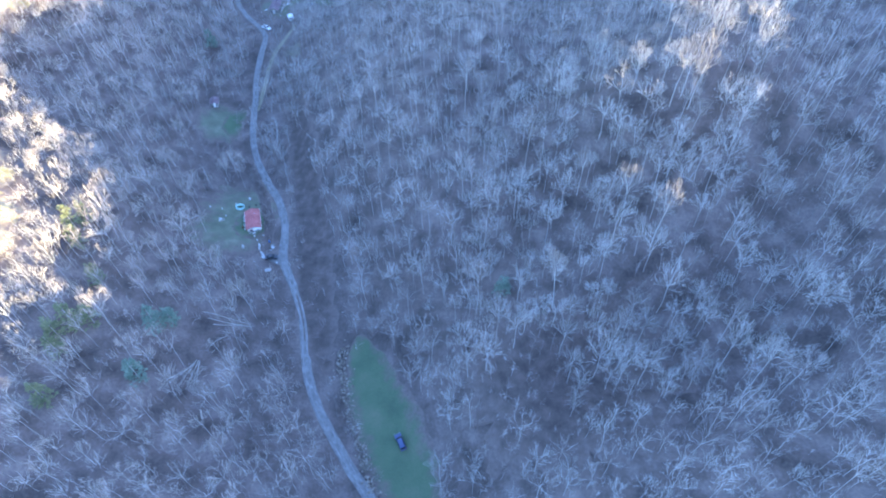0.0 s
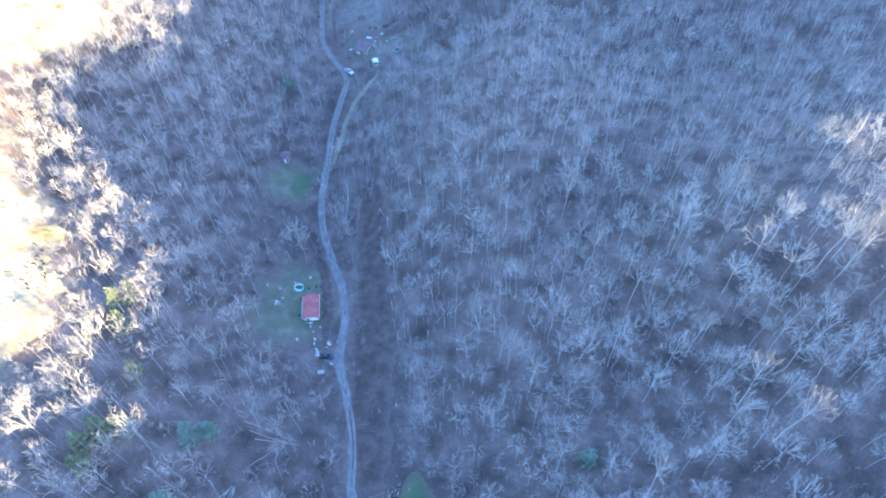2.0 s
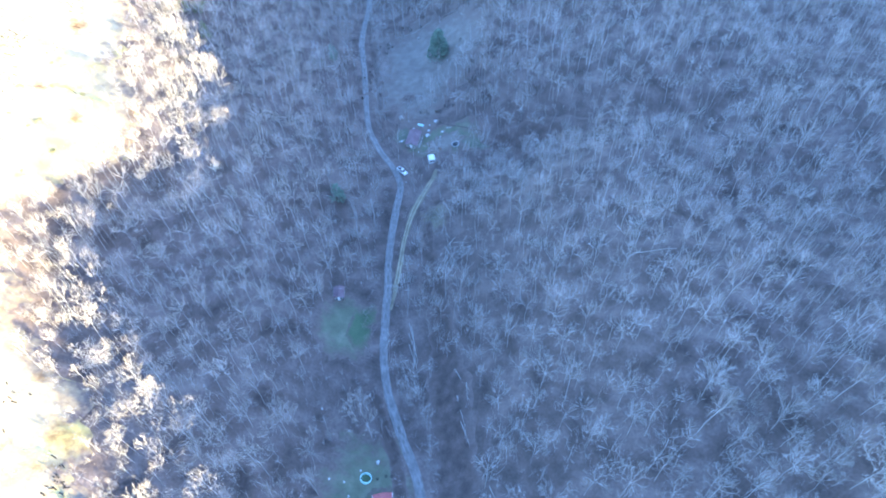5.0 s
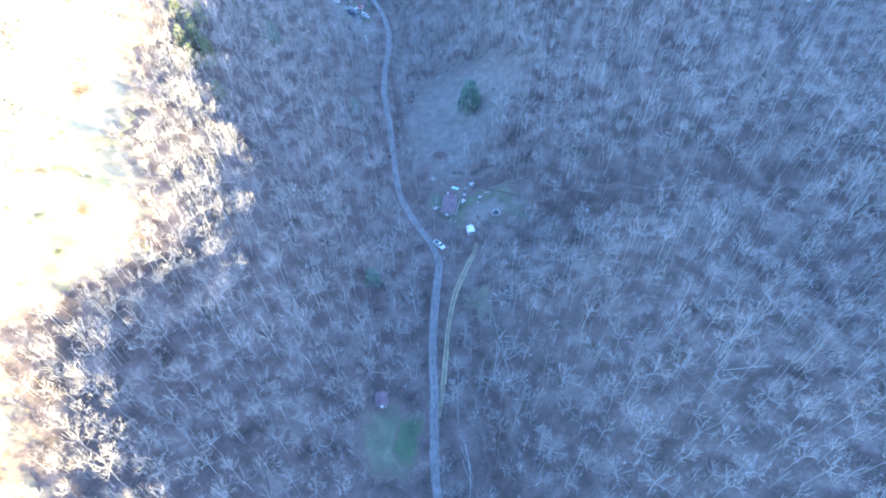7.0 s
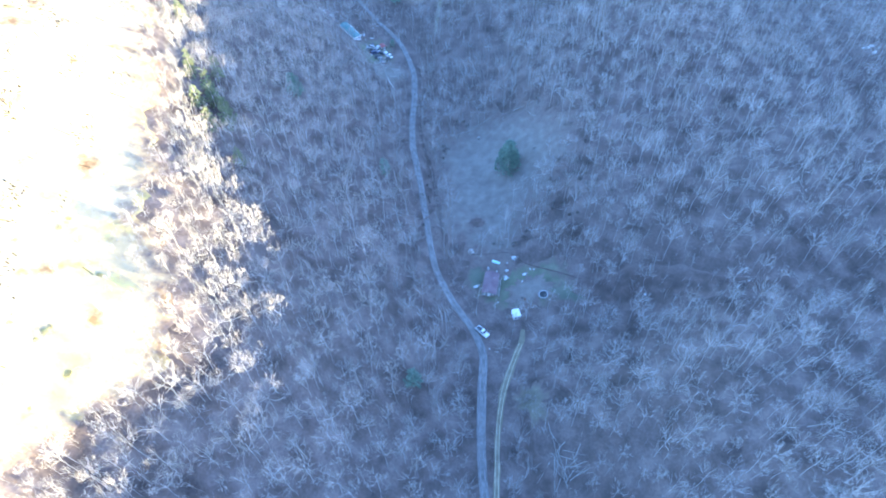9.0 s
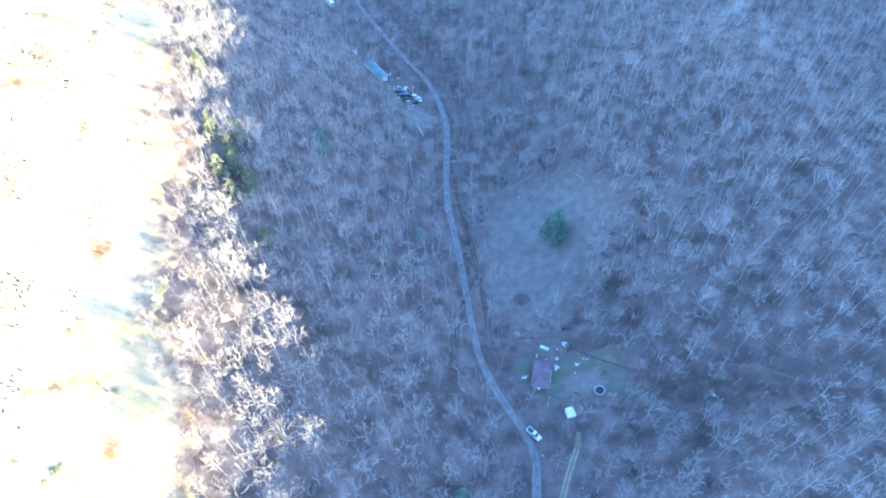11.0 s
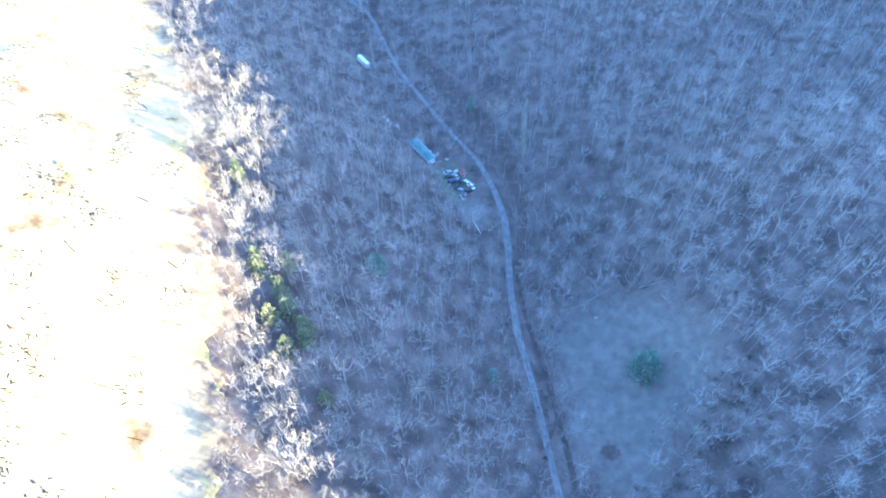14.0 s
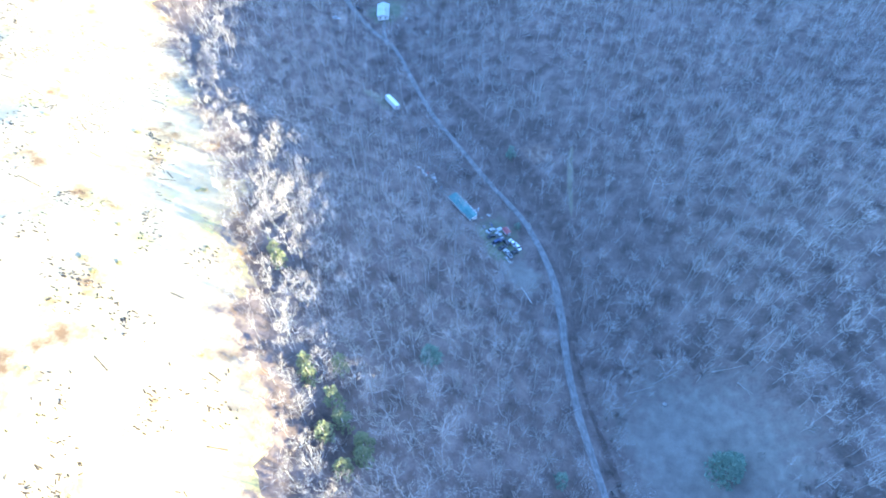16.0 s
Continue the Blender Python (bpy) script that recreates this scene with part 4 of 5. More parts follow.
def stand(x, y, turn=0.0, lift=0.1, tilt=True):
    """A pose on the ground at x, y, turned about z, leaning with the slope."""
    z = float(height(x, y)) + lift
    m = Matrix.Translation((x, y, z))
    if tilt:
        e = 1.5
        nrm = Vector((float(height(x - e, y) - height(x + e, y)) / (2 * e), float(height(x, y - e) - height(x, y + e)) / (2 * e), 1)).normalized()
        m = m @ nrm.to_track_quat("Z", "Y").to_matrix().to_4x4() @ Matrix.Rotation(-nrm.to_track_quat("Z", "Y").to_euler().z, 4, "Z")
    return m @ Matrix.Rotation(radians(turn), 4, "Z")


def thing(name, m, label, category, group=""):
    t = new(name)
    t.matrix_basis = m
    return tagged(t, label, category, group)


# ---- vehicles ----
def vehicle(kind, paint, m, label, category, group="", name=None):
    """kind: van, pickup, sedan. Its length runs along x, front at +x."""
    L, W, H = {"van": (5.2, 1.9, 1.85), "pickup": (5.5, 1.95, 1.8), "sedan": (4.6, 1.78, 1.45)}[kind]
    t = thing(name or {"van": "minivan", "pickup": "pickup_truck", "sedan": "car"}[kind], m, label, category, group)
    h, w = L / 2, W / 2
    belt = H * 0.56
    low = [(-h, 0.42), (-h + 0.08, 0.3), (h - 0.1, 0.3), (h, 0.45), (h - 0.03, belt * 0.78), (h - 0.25, belt * 0.88), (h * 0.42, belt), (-h + 0.06, belt), (-h, belt * 0.9)]
    bm = prism(low, -w, w)
    if kind == "pickup":
        bmesh.ops.create_cube(bm, size=0.001)
    bmesh.ops.bevel(bm, geom=[e for e in bm.edges if abs(e.verts[0].co.y - e.verts[1].co.y) < 0.01 and e.calc_length() > 0.05], offset=0.06, segments=2, affect="EDGES")
    part("body", bm, paint, t)
    rear = {"van": -h + 0.05, "pickup": -h * 0.12, "sedan": -h * 0.72}[kind]
    roof_r = {"van": -h + 0.3, "pickup": -h * 0.06, "sedan": -h * 0.38}[kind]
    front, roof_f = h * 0.52, h * (0.20 if kind != "sedan" else 0.12)
    cab = prism([(rear, belt), (front, belt), (roof_f, H), (roof_r, H)], -w * 0.97, w * 0.97, 0.80, belt + 0.1)
    bmesh.ops.bevel(cab, geom=[e for e in cab.edges if min(v.co.z for v in e.verts) > H - 0.05], offset=0.07, segments=2, affect="EDGES")
    part("cabin", cab, paint, t)

    def pane(nm, pts):
        b2 = bmesh.new()
        b2.faces.new([b2.verts.new(p) for p in pts])
        bmesh.ops.solidify(b2, geom=b2.faces[:], thickness=0.012)
        part(nm, b2, M_GLASS, t, "dark tinted glass")

    def lerp(p, q, f):
        return p + (q - p) * f

    z0, z1 = lerp(belt, H, 0.12), lerp(belt, H, 0.86)
    y0, y1 = w * 0.93, w * 0.80
    for nm, xa, xb, off in (("windshield", front, roof_f, 0.025), ("rear_window", rear, roof_r, -0.025)):
        a0, a1 = lerp(xa, xb, 0.12) + off, lerp(xa, xb, 0.86) + off
        pane(nm, [(a0, -y0 * 0.9, z0 + 0.01), (a0, y0 * 0.9, z0 + 0.01), (a1, y1 * 0.92, z1 + 0.01), (a1, -y1 * 0.92, z1 + 0.01)])
    for s in (-1, 1):
        x0, x1 = lerp(rear, roof_r, 0.5) + 0.12, lerp(front, roof_f, 0.5) - 0.12
        yy0, yy1 = s * (lerp(w * 0.97, w * 0.776, 0.12) + 0.02), s * (lerp(w * 0.97, w * 0.776, 0.86) + 0.02)
        cuts = 3 if kind == "van" else (2 if kind == "sedan" else 1)
        for k in range(cuts):
            xa, xb = lerp(x0, x1, k / cuts) + 0.03, lerp(x0, x1, (k + 1) / cuts) - 0.03
            pane("side_window", [(xa, yy0, z0), (xb, yy0, z0), (xb, yy1, z1), (xa, yy1, z1)])
        part("headlight", block((h - 0.03, s * w * 0.72, belt * 0.7, 0.08, 0.34, 0.16)), M_LAMP, t, "clear headlight")
        part("tail_light", block((-h + 0.01, s * w * 0.82, belt * 0.78, 0.06, 0.2, 0.26)), M_TAIL, t, "red tail light")
        part("mirror", block((front - 0.35, s * (w + 0.08), belt + 0.1, 0.12, 0.2, 0.14)), paint, t)
        for x in (h * 0.62, -h * 0.60):
            tyre = part("tyre", ring_bm(0.19, 0.34, -0.11, 0.11, 20), M_TYRE, t, "black tyre")
            tyre.matrix_basis = Matrix.Translation((x, s * (w - 0.1), 0.34)) @ Matrix.Rotation(radians(90), 4, "X")
            part("rim", ring_bm(0, 0.2, -0.09, 0.09, 12), M_STEEL, tyre, "steel rim")
    part("bumper", block((h, 0, 0.46, 0.14, W * 0.94, 0.2), bevel=0.03), M_STEEL if kind == "pickup" else paint, t)
    part("bumper", block((-h, 0, 0.46, 0.14, W * 0.94, 0.2), bevel=0.03), M_STEEL if kind == "pickup" else paint, t)
    if kind == "pickup":
        part("cargo_bed", block((-h * 0.56, 0, belt + 0.015, L * 0.36, W * 0.8, 0.03), bevel=0), M_DARK, t, "dark open cargo bed")
        for s in (-1, 1):
            part("bed_rail", block((-h * 0.56, s * w * 0.9, belt + 0.08, L * 0.40, 0.14, 0.16)), paint, t)
        part("tailgate", block((-h + 0.07, 0, belt + 0.08, 0.1, W * 0.9, 0.16)), paint, t)
    if kind == "van":
        for s in (-1, 1):
            part("roof_rail", rod_bm([(-h * 0.7, s * w * 0.66, H + 0.06), (h * 0.1, s * w * 0.66, H + 0.06)], (0.025, 0.025)), M_DARK, t)
    return t


# ---- buildings ----
def house(name, m, wide, long, eave, rise, roof_mat, wall_mat, label, category, ridge_along_y=True, porch=None, seams=True, windows=3, over=0.35, trim=None):
    """A gabled building; the ridge runs along y, the walls stand at +-wide/2 and +-long/2."""
    t = thing(name, m, label, category)
    w, l, th = wide / 2, long / 2, 0.14
    base = -1.0
    for nm, bx in (("wall", (-w + th / 2, 0, (eave + base) / 2, th, long, eave - base)), ("wall", (w - th / 2, 0, (eave + base) / 2, th, long, eave - base))):
        part(nm, block(bx, bevel=0), wall_mat, t)
    for s in (-1, 1):
        bm = prism([(-w + th, base), (w - th, base), (w - th, eave), (0, eave + rise * (1 - th / w)), (-w + th, eave)], s * (l - th), s * l)
        part("gable_wall", bm, wall_mat, t)
    part("floor_deck", block((0, 0, 0.15, wide - 2 * th, long - 2 * th, 0.12), bevel=0), M_BOARD, t)
    slope = math.atan2(rise, w)
    run = (w + over) / math.cos(slope)
    for s in (-1, 1):
        bm = bmesh.new()
        mm = Matrix.Translation((s * (w + over) / 2, 0, eave + rise - math.tan(slope) * (w + over) / 2 + 0.06)) @ Matrix.Rotation(s * slope, 4, "Y")
        bmesh.ops.create_cube(bm, size=1, matrix=mm @ Matrix.Diagonal((run, long + 2 * over, 0.07, 1)))
        if seams:
            n = max(4, int(long / 0.6))
            for k in range(n + 1):
                bmesh.ops.create_cube(bm, size=1, matrix=mm @ Matrix.Translation((0, (k / n - 0.5) * (long + 2 * over - 0.1), 0.05)) @ Matrix.Diagonal((run, 0.05, 0.05, 1)))
        part("roof", bm, roof_mat, t)
        part("gutter", block((s * (w + over + 0.04), 0, eave - math.tan(slope) * over + 0.04, 0.1, long + 2 * over, 0.09)), trim or M_WHITE, t)
    part("ridge_cap", block((0, 0, eave + rise + 0.1, 0.3, long + 2 * over, 0.05)), roof_mat, t)
    part("vent_pipe", rod_bm([(w * 0.4, l * 0.4, eave), (w * 0.4, l * 0.4, eave + rise + 0.4)], (0.07, 0.07)), M_STEEL, t, "small steel vent pipe")

    def window(x, y, sx, sy):
        fr = part("window", block((x, y, eave * 0.58, sx + 0.06, sy + 0.06, 1.0), bevel=0.01), M_WHITE, t, "white-framed window")
        part("pane", block((x, y, eave * 0.58, sx + (0.09 if sx < sy else -0.1), sy + (0.09 if sy < sx else -0.1), 0.84), bevel=0), M_GLASS, fr, "dark window pane")

    for s in (-1, 1):
        for k in range(windows):
            window(s * w, (k + 0.5) / windows * long * 0.86 - long * 0.43, 0.08, 0.9)
        window(s * w * 0.45, -l, 0.9, 0.08)
    d = part("door", block((w * 0.02, -l - 0.02, 1.05 + 0.1, 0.95, 0.1, 2.05), bevel=0.01), M_WHITE, t, "white front door")
    part("door_handle", block((w * 0.02 + 0.36, -l - 0.1, 1.1, 0.05, 0.06, 0.12), bevel=0), M_STEEL, d)
    if porch:
        side, depth = porch
        px = side * (w + depth / 2)
        part("porch_deck", block((px, 0, 0.12, depth, long * 0.8, 0.16), bevel=0), M_BOARD, t, "weathered porch deck")
        for k in range(4):
            part("porch_post", block((side * (w + depth - 0.1), (k / 3 - 0.5) * long * 0.76, 1.0, 0.11, 0.11, 1.8), bevel=0), M_WHITE, t)
        part("porch_rail", block((side * (w + depth - 0.1), 0, 0.95, 0.07, long * 0.76, 0.08), bevel=0), M_WHITE, t)
    return t


CABIN_TURN = 15
cab = house("cabin", stand(-76.2, 158.4, CABIN_TURN, 0.1, False), 5.0, 8.9, 2.4, 0.9, M_RED, M_SIDING, "small cabin with a faded red metal roof", "house", porch=(-1, 1.2))
part("porch_roof_edge", block((1.0, -5.0, 2.25, 2.6, 0.8, 0.08)), M_WHITE, cab, "white awning over the step")
house("plum_roofed_house", stand(-96.6, 322.2, -4, 0.1, False), 4.8, 9.2, 2.5, 1.0, M_PLUM, M_BOARD, "small house with a dull plum shingle roof", "house", seams=False, trim=M_BOARD, porch=(1, 1.4))
house("far_house", stand(-255.6, 653.2, 8, 0.1, False), 6.6, 12.0, 3.0, 1.3, M_PALEROOF, M_SIDING, "far house with a pale metal roof", "house", windows=4)
house("mobile_home", stand(-190.4, 495.2, 43, 0.1, False), 4.0, 16.0, 2.5, 0.45, M_TEAL, M_WHITE, "long mobile home with a teal metal roof", "mobile home", windows=5, over=0.2, porch=(1, 1.5))
house("shed", stand(-107.2, 230.2, 12, 0.1, False), 3.4, 4.4, 2.0, 0.7, M_PLUM, M_BOARD, "small weathered board shed in the trees", "shed", windows=1, over=0.25, trim=M_BOARD)
house("white_shed", stand(-86.2, 309.4, 20, 0.1, False), 2.5, 3.0, 2.1, 0.35, M_WHITE, M_WHITE, "small white metal shed beside the dirt track", "shed", windows=1, over=0.12, seams=False)
house("red_shed", stand(-169.6, 484.6, 40, 0.1, False), 2.4, 3.4, 2.0, 0.5, M_REDPAINT, M_BOARD, "small shed with a red roof by the scrap cars", "shed", windows=1, over=0.15)

vehicle("van", M_BLUE, stand(-16.8, 71.1, 115, 0.12), "dark blue minivan parked on a mown lawn", "car")
vehicle("pickup", M_WHITE, stand(-97.8, 300.9, -40, 0.15), "white pickup truck parked on the road's edge", "truck")
for x, y, a, k, mt, lb in ((-176.2, 481.0, 40, "sedan", M_DARK, "dark scrapped car among other wrecks"), (-173.5, 478.4, 48, "van", M_BLUE, "dark blue scrapped van among other wrecks"), (-170.9, 475.6, 42, "sedan", M_DARK, "dark scrapped car among other wrecks"),
                           (-168.4, 472.6, 130, "pickup", M_GREY, "grey scrapped pickup truck among other wrecks"), (-172.6, 482.6, 135, "sedan", M_GREY, "grey scrapped car among other wrecks"), (-169.6, 479.4, 132, "sedan", M_DARK, "dark scrapped car among other wrecks"),
                           (-166.6, 479.0, 128, "sedan", M_WHITE, "white car parked beside the wrecks"), (-164.4, 477.2, 128, "sedan", M_WHITE, "white car parked beside the wrecks"), (-176.6, 484.6, 50, "sedan", M_GREY, "grey scrapped car among other wrecks"),
                           (-165.6, 473.6, 35, "sedan", M_DARK, "dark blue scrapped car among other wrecks")):
    vehicle(k, mt, stand(x, y, a, 0.12), lb, "car", "scrap cars")
vehicle("sedan", M_SILVER, stand(-283.4, 644.2, 20, 0.12), "silver car parked beside the far road", "car")
vehicle("sedan", M_DARK, stand(-272.6, 658.0, 130, 0.2), "dark car on the far road", "car")
vehicle("sedan", M_DARK, stand(-66.4, 140.9, 5, 0.15), "dark car parked on the gravel pull-off", "car")


def box_trailer(m, label):
    t = thing("box_trailer", m, label, "trailer")
    part("box", block((0, 0, 2.45, 11.0, 2.5, 2.7), bevel=0.05), M_WHITE, t)
    part("roof_skin", block((0, 0, 3.83, 10.9, 2.4, 0.04), bevel=0.01), M_WHITE, t)
    part("chassis", block((0, 0, 0.98, 10.6, 1.0, 0.2)), M_DARK, t)
    for s in (-1, 1):
        part("rear_door", block((-5.54, s * 0.62, 2.45, 0.06, 1.2, 2.55), bevel=0.01), M_SILVER, t)
        part("landing_leg", block((3.4, s * 0.8, 0.5, 0.14, 0.14, 1.0), bevel=0), M_STEEL, t)
        for x in (-3.2, -4.4):
            tyre = part("tyre", ring_bm(0.26, 0.5, -0.22, 0.22, 18), M_TYRE, t)
            tyre.matrix_basis = Matrix.Translation((x, s * 1.0, 0.5)) @ Matrix.Rotation(radians(90), 4, "X")
            part("rim", ring_bm(0, 0.27, -0.18, 0.18, 12), M_STEEL, tyre, "steel rim")
    return t


box_trailer(stand(-235.9, 568.6, 130, 0.12), "long white box trailer parked in a clearing")


def trampoline(m, r, pad, label):
    t = thing("trampoline", m, label, "trampoline")
    part("safety_pad", ring_bm(r * 0.84, r, 0.78, 0.86, 36), pad, t)
    part("jumping_mat", ring_bm(0, r * 0.83, 0.79, 0.81, 36), M_NET, t, "black jumping mat")
    part("frame_ring", ring_bm(r * 0.95, r * 0.99, 0.70, 0.76, 36), M_STEEL, t)
    for k in range(6):
        q = k * math.pi / 3
        part("leg", rod_bm([(r * 0.97 * math.cos(q), r * 0.97 * math.sin(q), 0), (r * 0.97 * math.cos(q), r * 0.97 * math.sin(q), 0.74)], (0.035, 0.035)), M_STEEL, t)
    return t


def pool(m, r, wall_mat, label):
    """A round above-ground pool that stands empty."""
    t = thing("round_pool", m, label, "pool")
    part("pool_wall", ring_bm(r - 0.06, r, 0.0, 0.9, 40), wall_mat, t)
    part("top_rail", ring_bm(r - 0.12, r + 0.06, 0.9, 0.97, 40), wall_mat, t)
    part("liner", ring_bm(0, r - 0.07, 0.03, 0.08, 40), M_LAWN, t, "dull green pool bottom")
    for k in range(10):
        q = k * math.pi / 5
        part("upright", block((math.cos(q) * (r + 0.03), math.sin(q) * (r + 0.03), 0.45, 0.08, 0.16, 0.9, math.degrees(q)), bevel=0), wall_mat, t)
    return t


pool(stand(-83.7, 167.4, 0, 0.1), 1.65, M_TURQ, "empty round pool with a turquoise wall in the yard")
trampoline(stand(-76.6, 318.0, 0, 0.1), 1.75, M_GREY, "round trampoline with a pale grey pad")


# ---- yard clutter ----
def bucket(m, mat, label, size=1.0):
    t = thing("bucket", m, label, "bucket")
    part("pail", rod_bm([(0, 0, 0), (0, 0, 0.42 * size)], (0.20 * size, 0.25 * size), 14), mat, t)
    part("lip", ring_bm(0.22 * size, 0.28 * size, 0.40 * size, 0.45 * size, 14), mat, t)
    return t


def barrel(m, mat, label):
    t = thing("barrel", m, label, "barrel")
    part("drum", rod_bm([(0, 0, 0), (0, 0, 0.28), (0, 0, 0.6), (0, 0, 0.88)], (0.28, 0.30, 0.30, 0.28), 14), mat, t)
    for z in (0.28, 0.6):
        part("hoop", ring_bm(0.27, 0.32, z - 0.02, z + 0.02, 14), mat, t)
    return t


def appliance(m, label):
    t = thing("old_appliance", m, label, "appliance")
    part("cabinet", block((0, 0, 0.45, 0.68, 0.68, 0.9), bevel=0.03), M_FADED, t)
    part("lid", block((0, 0, 0.92, 0.66, 0.64, 0.05), bevel=0.015), M_FADED, t)
    part("panel", block((0, 0.3, 1.02, 0.66, 0.1, 0.18), bevel=0.015), M_SILVER, t)
    return t


def plastic_chair(m, label):
    t = thing("plastic_chair", m, label, "chair")
    part("seat", block((0, 0, 0.42, 0.5, 0.48, 0.04)), M_FADED, t)
    part("backrest", block((-0.25, 0, 0.68, 0.05, 0.46, 0.5, 0, -12)), M_FADED, t)
    for sx in (-1, 1):
        for sy in (-1, 1):
            part("leg", block((sx * 0.21, sy * 0.2, 0.2, 0.05, 0.05, 0.42), bevel=0), M_FADED, t)
    return t


def tarp(m, sx, sy, high, mat, label, seed=1):
    """A sheet slung over a low heap."""
    bm = bmesh.new()
    n = 12
    grid = [[bm.verts.new(((i / n - 0.5) * sx, (j / n - 0.5) * sy, high * max(0.03, (1 - (2 * i / n - 1) ** 4) * (1 - (2 * j / n - 1) ** 4)) * (0.8 + 0.2 * math.sin(i * 1.9 + seed) * math.sin(j * 1.3 + seed)))) for j in range(n + 1)] for i in range(n + 1)]
    for i in range(n):
        for j in range(n):
            bm.faces.new((grid[i][j], grid[i + 1][j], grid[i + 1][j + 1], grid[i][j + 1]))
    edge = [e for e in bm.edges if e.is_boundary]
    ext = bmesh.ops.extrude_edge_only(bm, edges=edge)
    for v in ext["geom"]:
        if isinstance(v, bmesh.types.BMVert):
            v.co.z = -0.1
    me = bpy.data.meshes.new("tarp")
    bm.to_mesh(me)
    bm.free()
    me.materials.append(mat)
    ob = new("tarp", me)
    ob.matrix_basis = m
    return tagged(ob, label, "tarp")


def scrap(m, mat, label, seed=1):
    """A heap of bent sheets and boards."""
    g = random.Random(seed)
    t = thing("scrap_heap", m, label, "scrap")
    for k in range(7):
        bm = block((g.uniform(-0.8, 0.8), g.uniform(-0.7, 0.7), 0.12 + 0.07 * k, g.uniform(0.6, 1.6), g.uniform(0.3, 0.8), 0.05, g.uniform(0, 180), g.uniform(-14, 14)), bevel=0.01)
        part("sheet" if k % 2 else "board", bm, mat if k % 2 else M_BOARD, t)
    return t


def old_tyre(m, label):
    t = thing("scrap_tyre_ring", m, label, "old tyre")
    part("tread", ring_bm(0.2, 0.36, 0, 0.22, 18), M_TYRE, t)
    part("bead", ring_bm(0.17, 0.21, 0.06, 0.16, 18), M_TYRE, t)
    return t


W_B, W_C, W_A = "white plastic bucket lying about the yard", "white plastic chair standing in the yard", "old white appliance dumped in the yard"
for x, y in ((-81.1, 173.6), (-85.8, 169.6), (-93.8, 164.8), (-87.2, 161.0), (-74.7, 151.4), (-73.3, 149.5), (-64.2, 138.6)):
    bucket(stand(x, y, 0), M_FADED, W_B, 1.05)
for x, y, a in ((-89.5, 164.9, 20), (-71.4, 151.8, 80), (-102.4, 187, 10), (-67.2, 144.4, 30)):
    plastic_chair(stand(x, y, a), W_C)
for x, y, a in ((-71.9, 146.6, 10), (-70.4, 142.9, 60), (-77.4, 145.1, 35), (-71.6, 144.9, 15), (-81.3, 173.0, 5)):
    appliance(stand(x, y, a), W_A)
for k, (x, y) in enumerate(((-69.4, 141.4), (-66.9, 146.2), (-88.0, 158.3), (-75.6, 152.6))):
    scrap(stand(x, y, 40 * k), M_FADED, "heap of pale scrap sheets and boards", k + 1)
tarp(stand(-66.8, 135.4, 20), 2.1, 1.3, 0.6, M_FADED, "white tarp over a low pile", 2)
tarp(stand(-69.6, 141.8, 120), 2.6, 1.1, 0.7, M_FADED, "white tarp over stacked goods", 4)
for x, y in ((-80.3, 168.1), (-77.9, 169.2), (-76.2, 169.4), (-98.4, 176.6)):
    old_tyre(stand(x, y), "black old tyre on the grass")
barrel(stand(-68.6, 148.6), M_BARREL, "blue plastic barrel in the yard")
barrel(stand(-79.8, 155.4), M_RUST, "rusty steel barrel beside the cabin")

tarp(stand(-95.3, 334.5, -20), 3.7, 1.3, 0.55, M_TURQ, "pale turquoise tarp over a low stack", 3)
appliance(stand(-98.0, 330.6, 30), W_A)
tarp(stand(-90.9, 330.3, 40), 1.25, 1.25, 0.6, M_FADED, "white sheet over a square crate", 6)
for x, y in ((-90.9, 333.8), (-84.5, 324.6), (-93.1, 315.0), (-81.9, 329.8), (-88.2, 335.0)):
    bucket(stand(x, y), M_FADED, W_B, 1.0)
for x, y, a in ((-94.6, 329.7, 0), (-80.6, 329.4, 50)):
    plastic_chair(stand(x, y, a), W_C)
for k, (x, y) in enumerate(((-101.9, 321.2), (-83.6, 328.0), (-90.8, 327.0), (-88.1, 335.8))):
    scrap(stand(x, y, 55 * k), M_SILVER, "heap of pale scrap metal and boards", k + 11)
barrel(stand(-83.1, 316.3), M_RUST, "rusty steel barrel in the yard")
old_tyre(stand(-84.3, 317.2), "black old tyre in the mud")
hoop = thing("pipe_hoops", stand(-104.9, 337.6, 30), "pale bent pipe hoops standing in the weeds", "pipe frame")
for k in range(3):
    part("hoop", rod_bm([(0.9 * math.cos(q), k * 1.0, 1.1 * math.sin(q)) for q in np.linspace(0, math.pi, 9)], [0.09] * 9), M_SIDING, hoop)
part("crosspiece", rod_bm([(0, -0.1, 1.12), (0, 2.1, 1.12)], (0.06, 0.06)), M_SIDING, hoop)
mail = thing("roadside_post", stand(-94.7, 293.7), "small white mailbox on a post by the road", "mailbox")
part("post", block((0, 0, 0.5, 0.1, 0.1, 1.1), bevel=0), M_BOARD, mail)
part("letter_box", block((0, 0, 1.15, 0.5, 0.22, 0.26), bevel=0.05), M_FADED, mail)

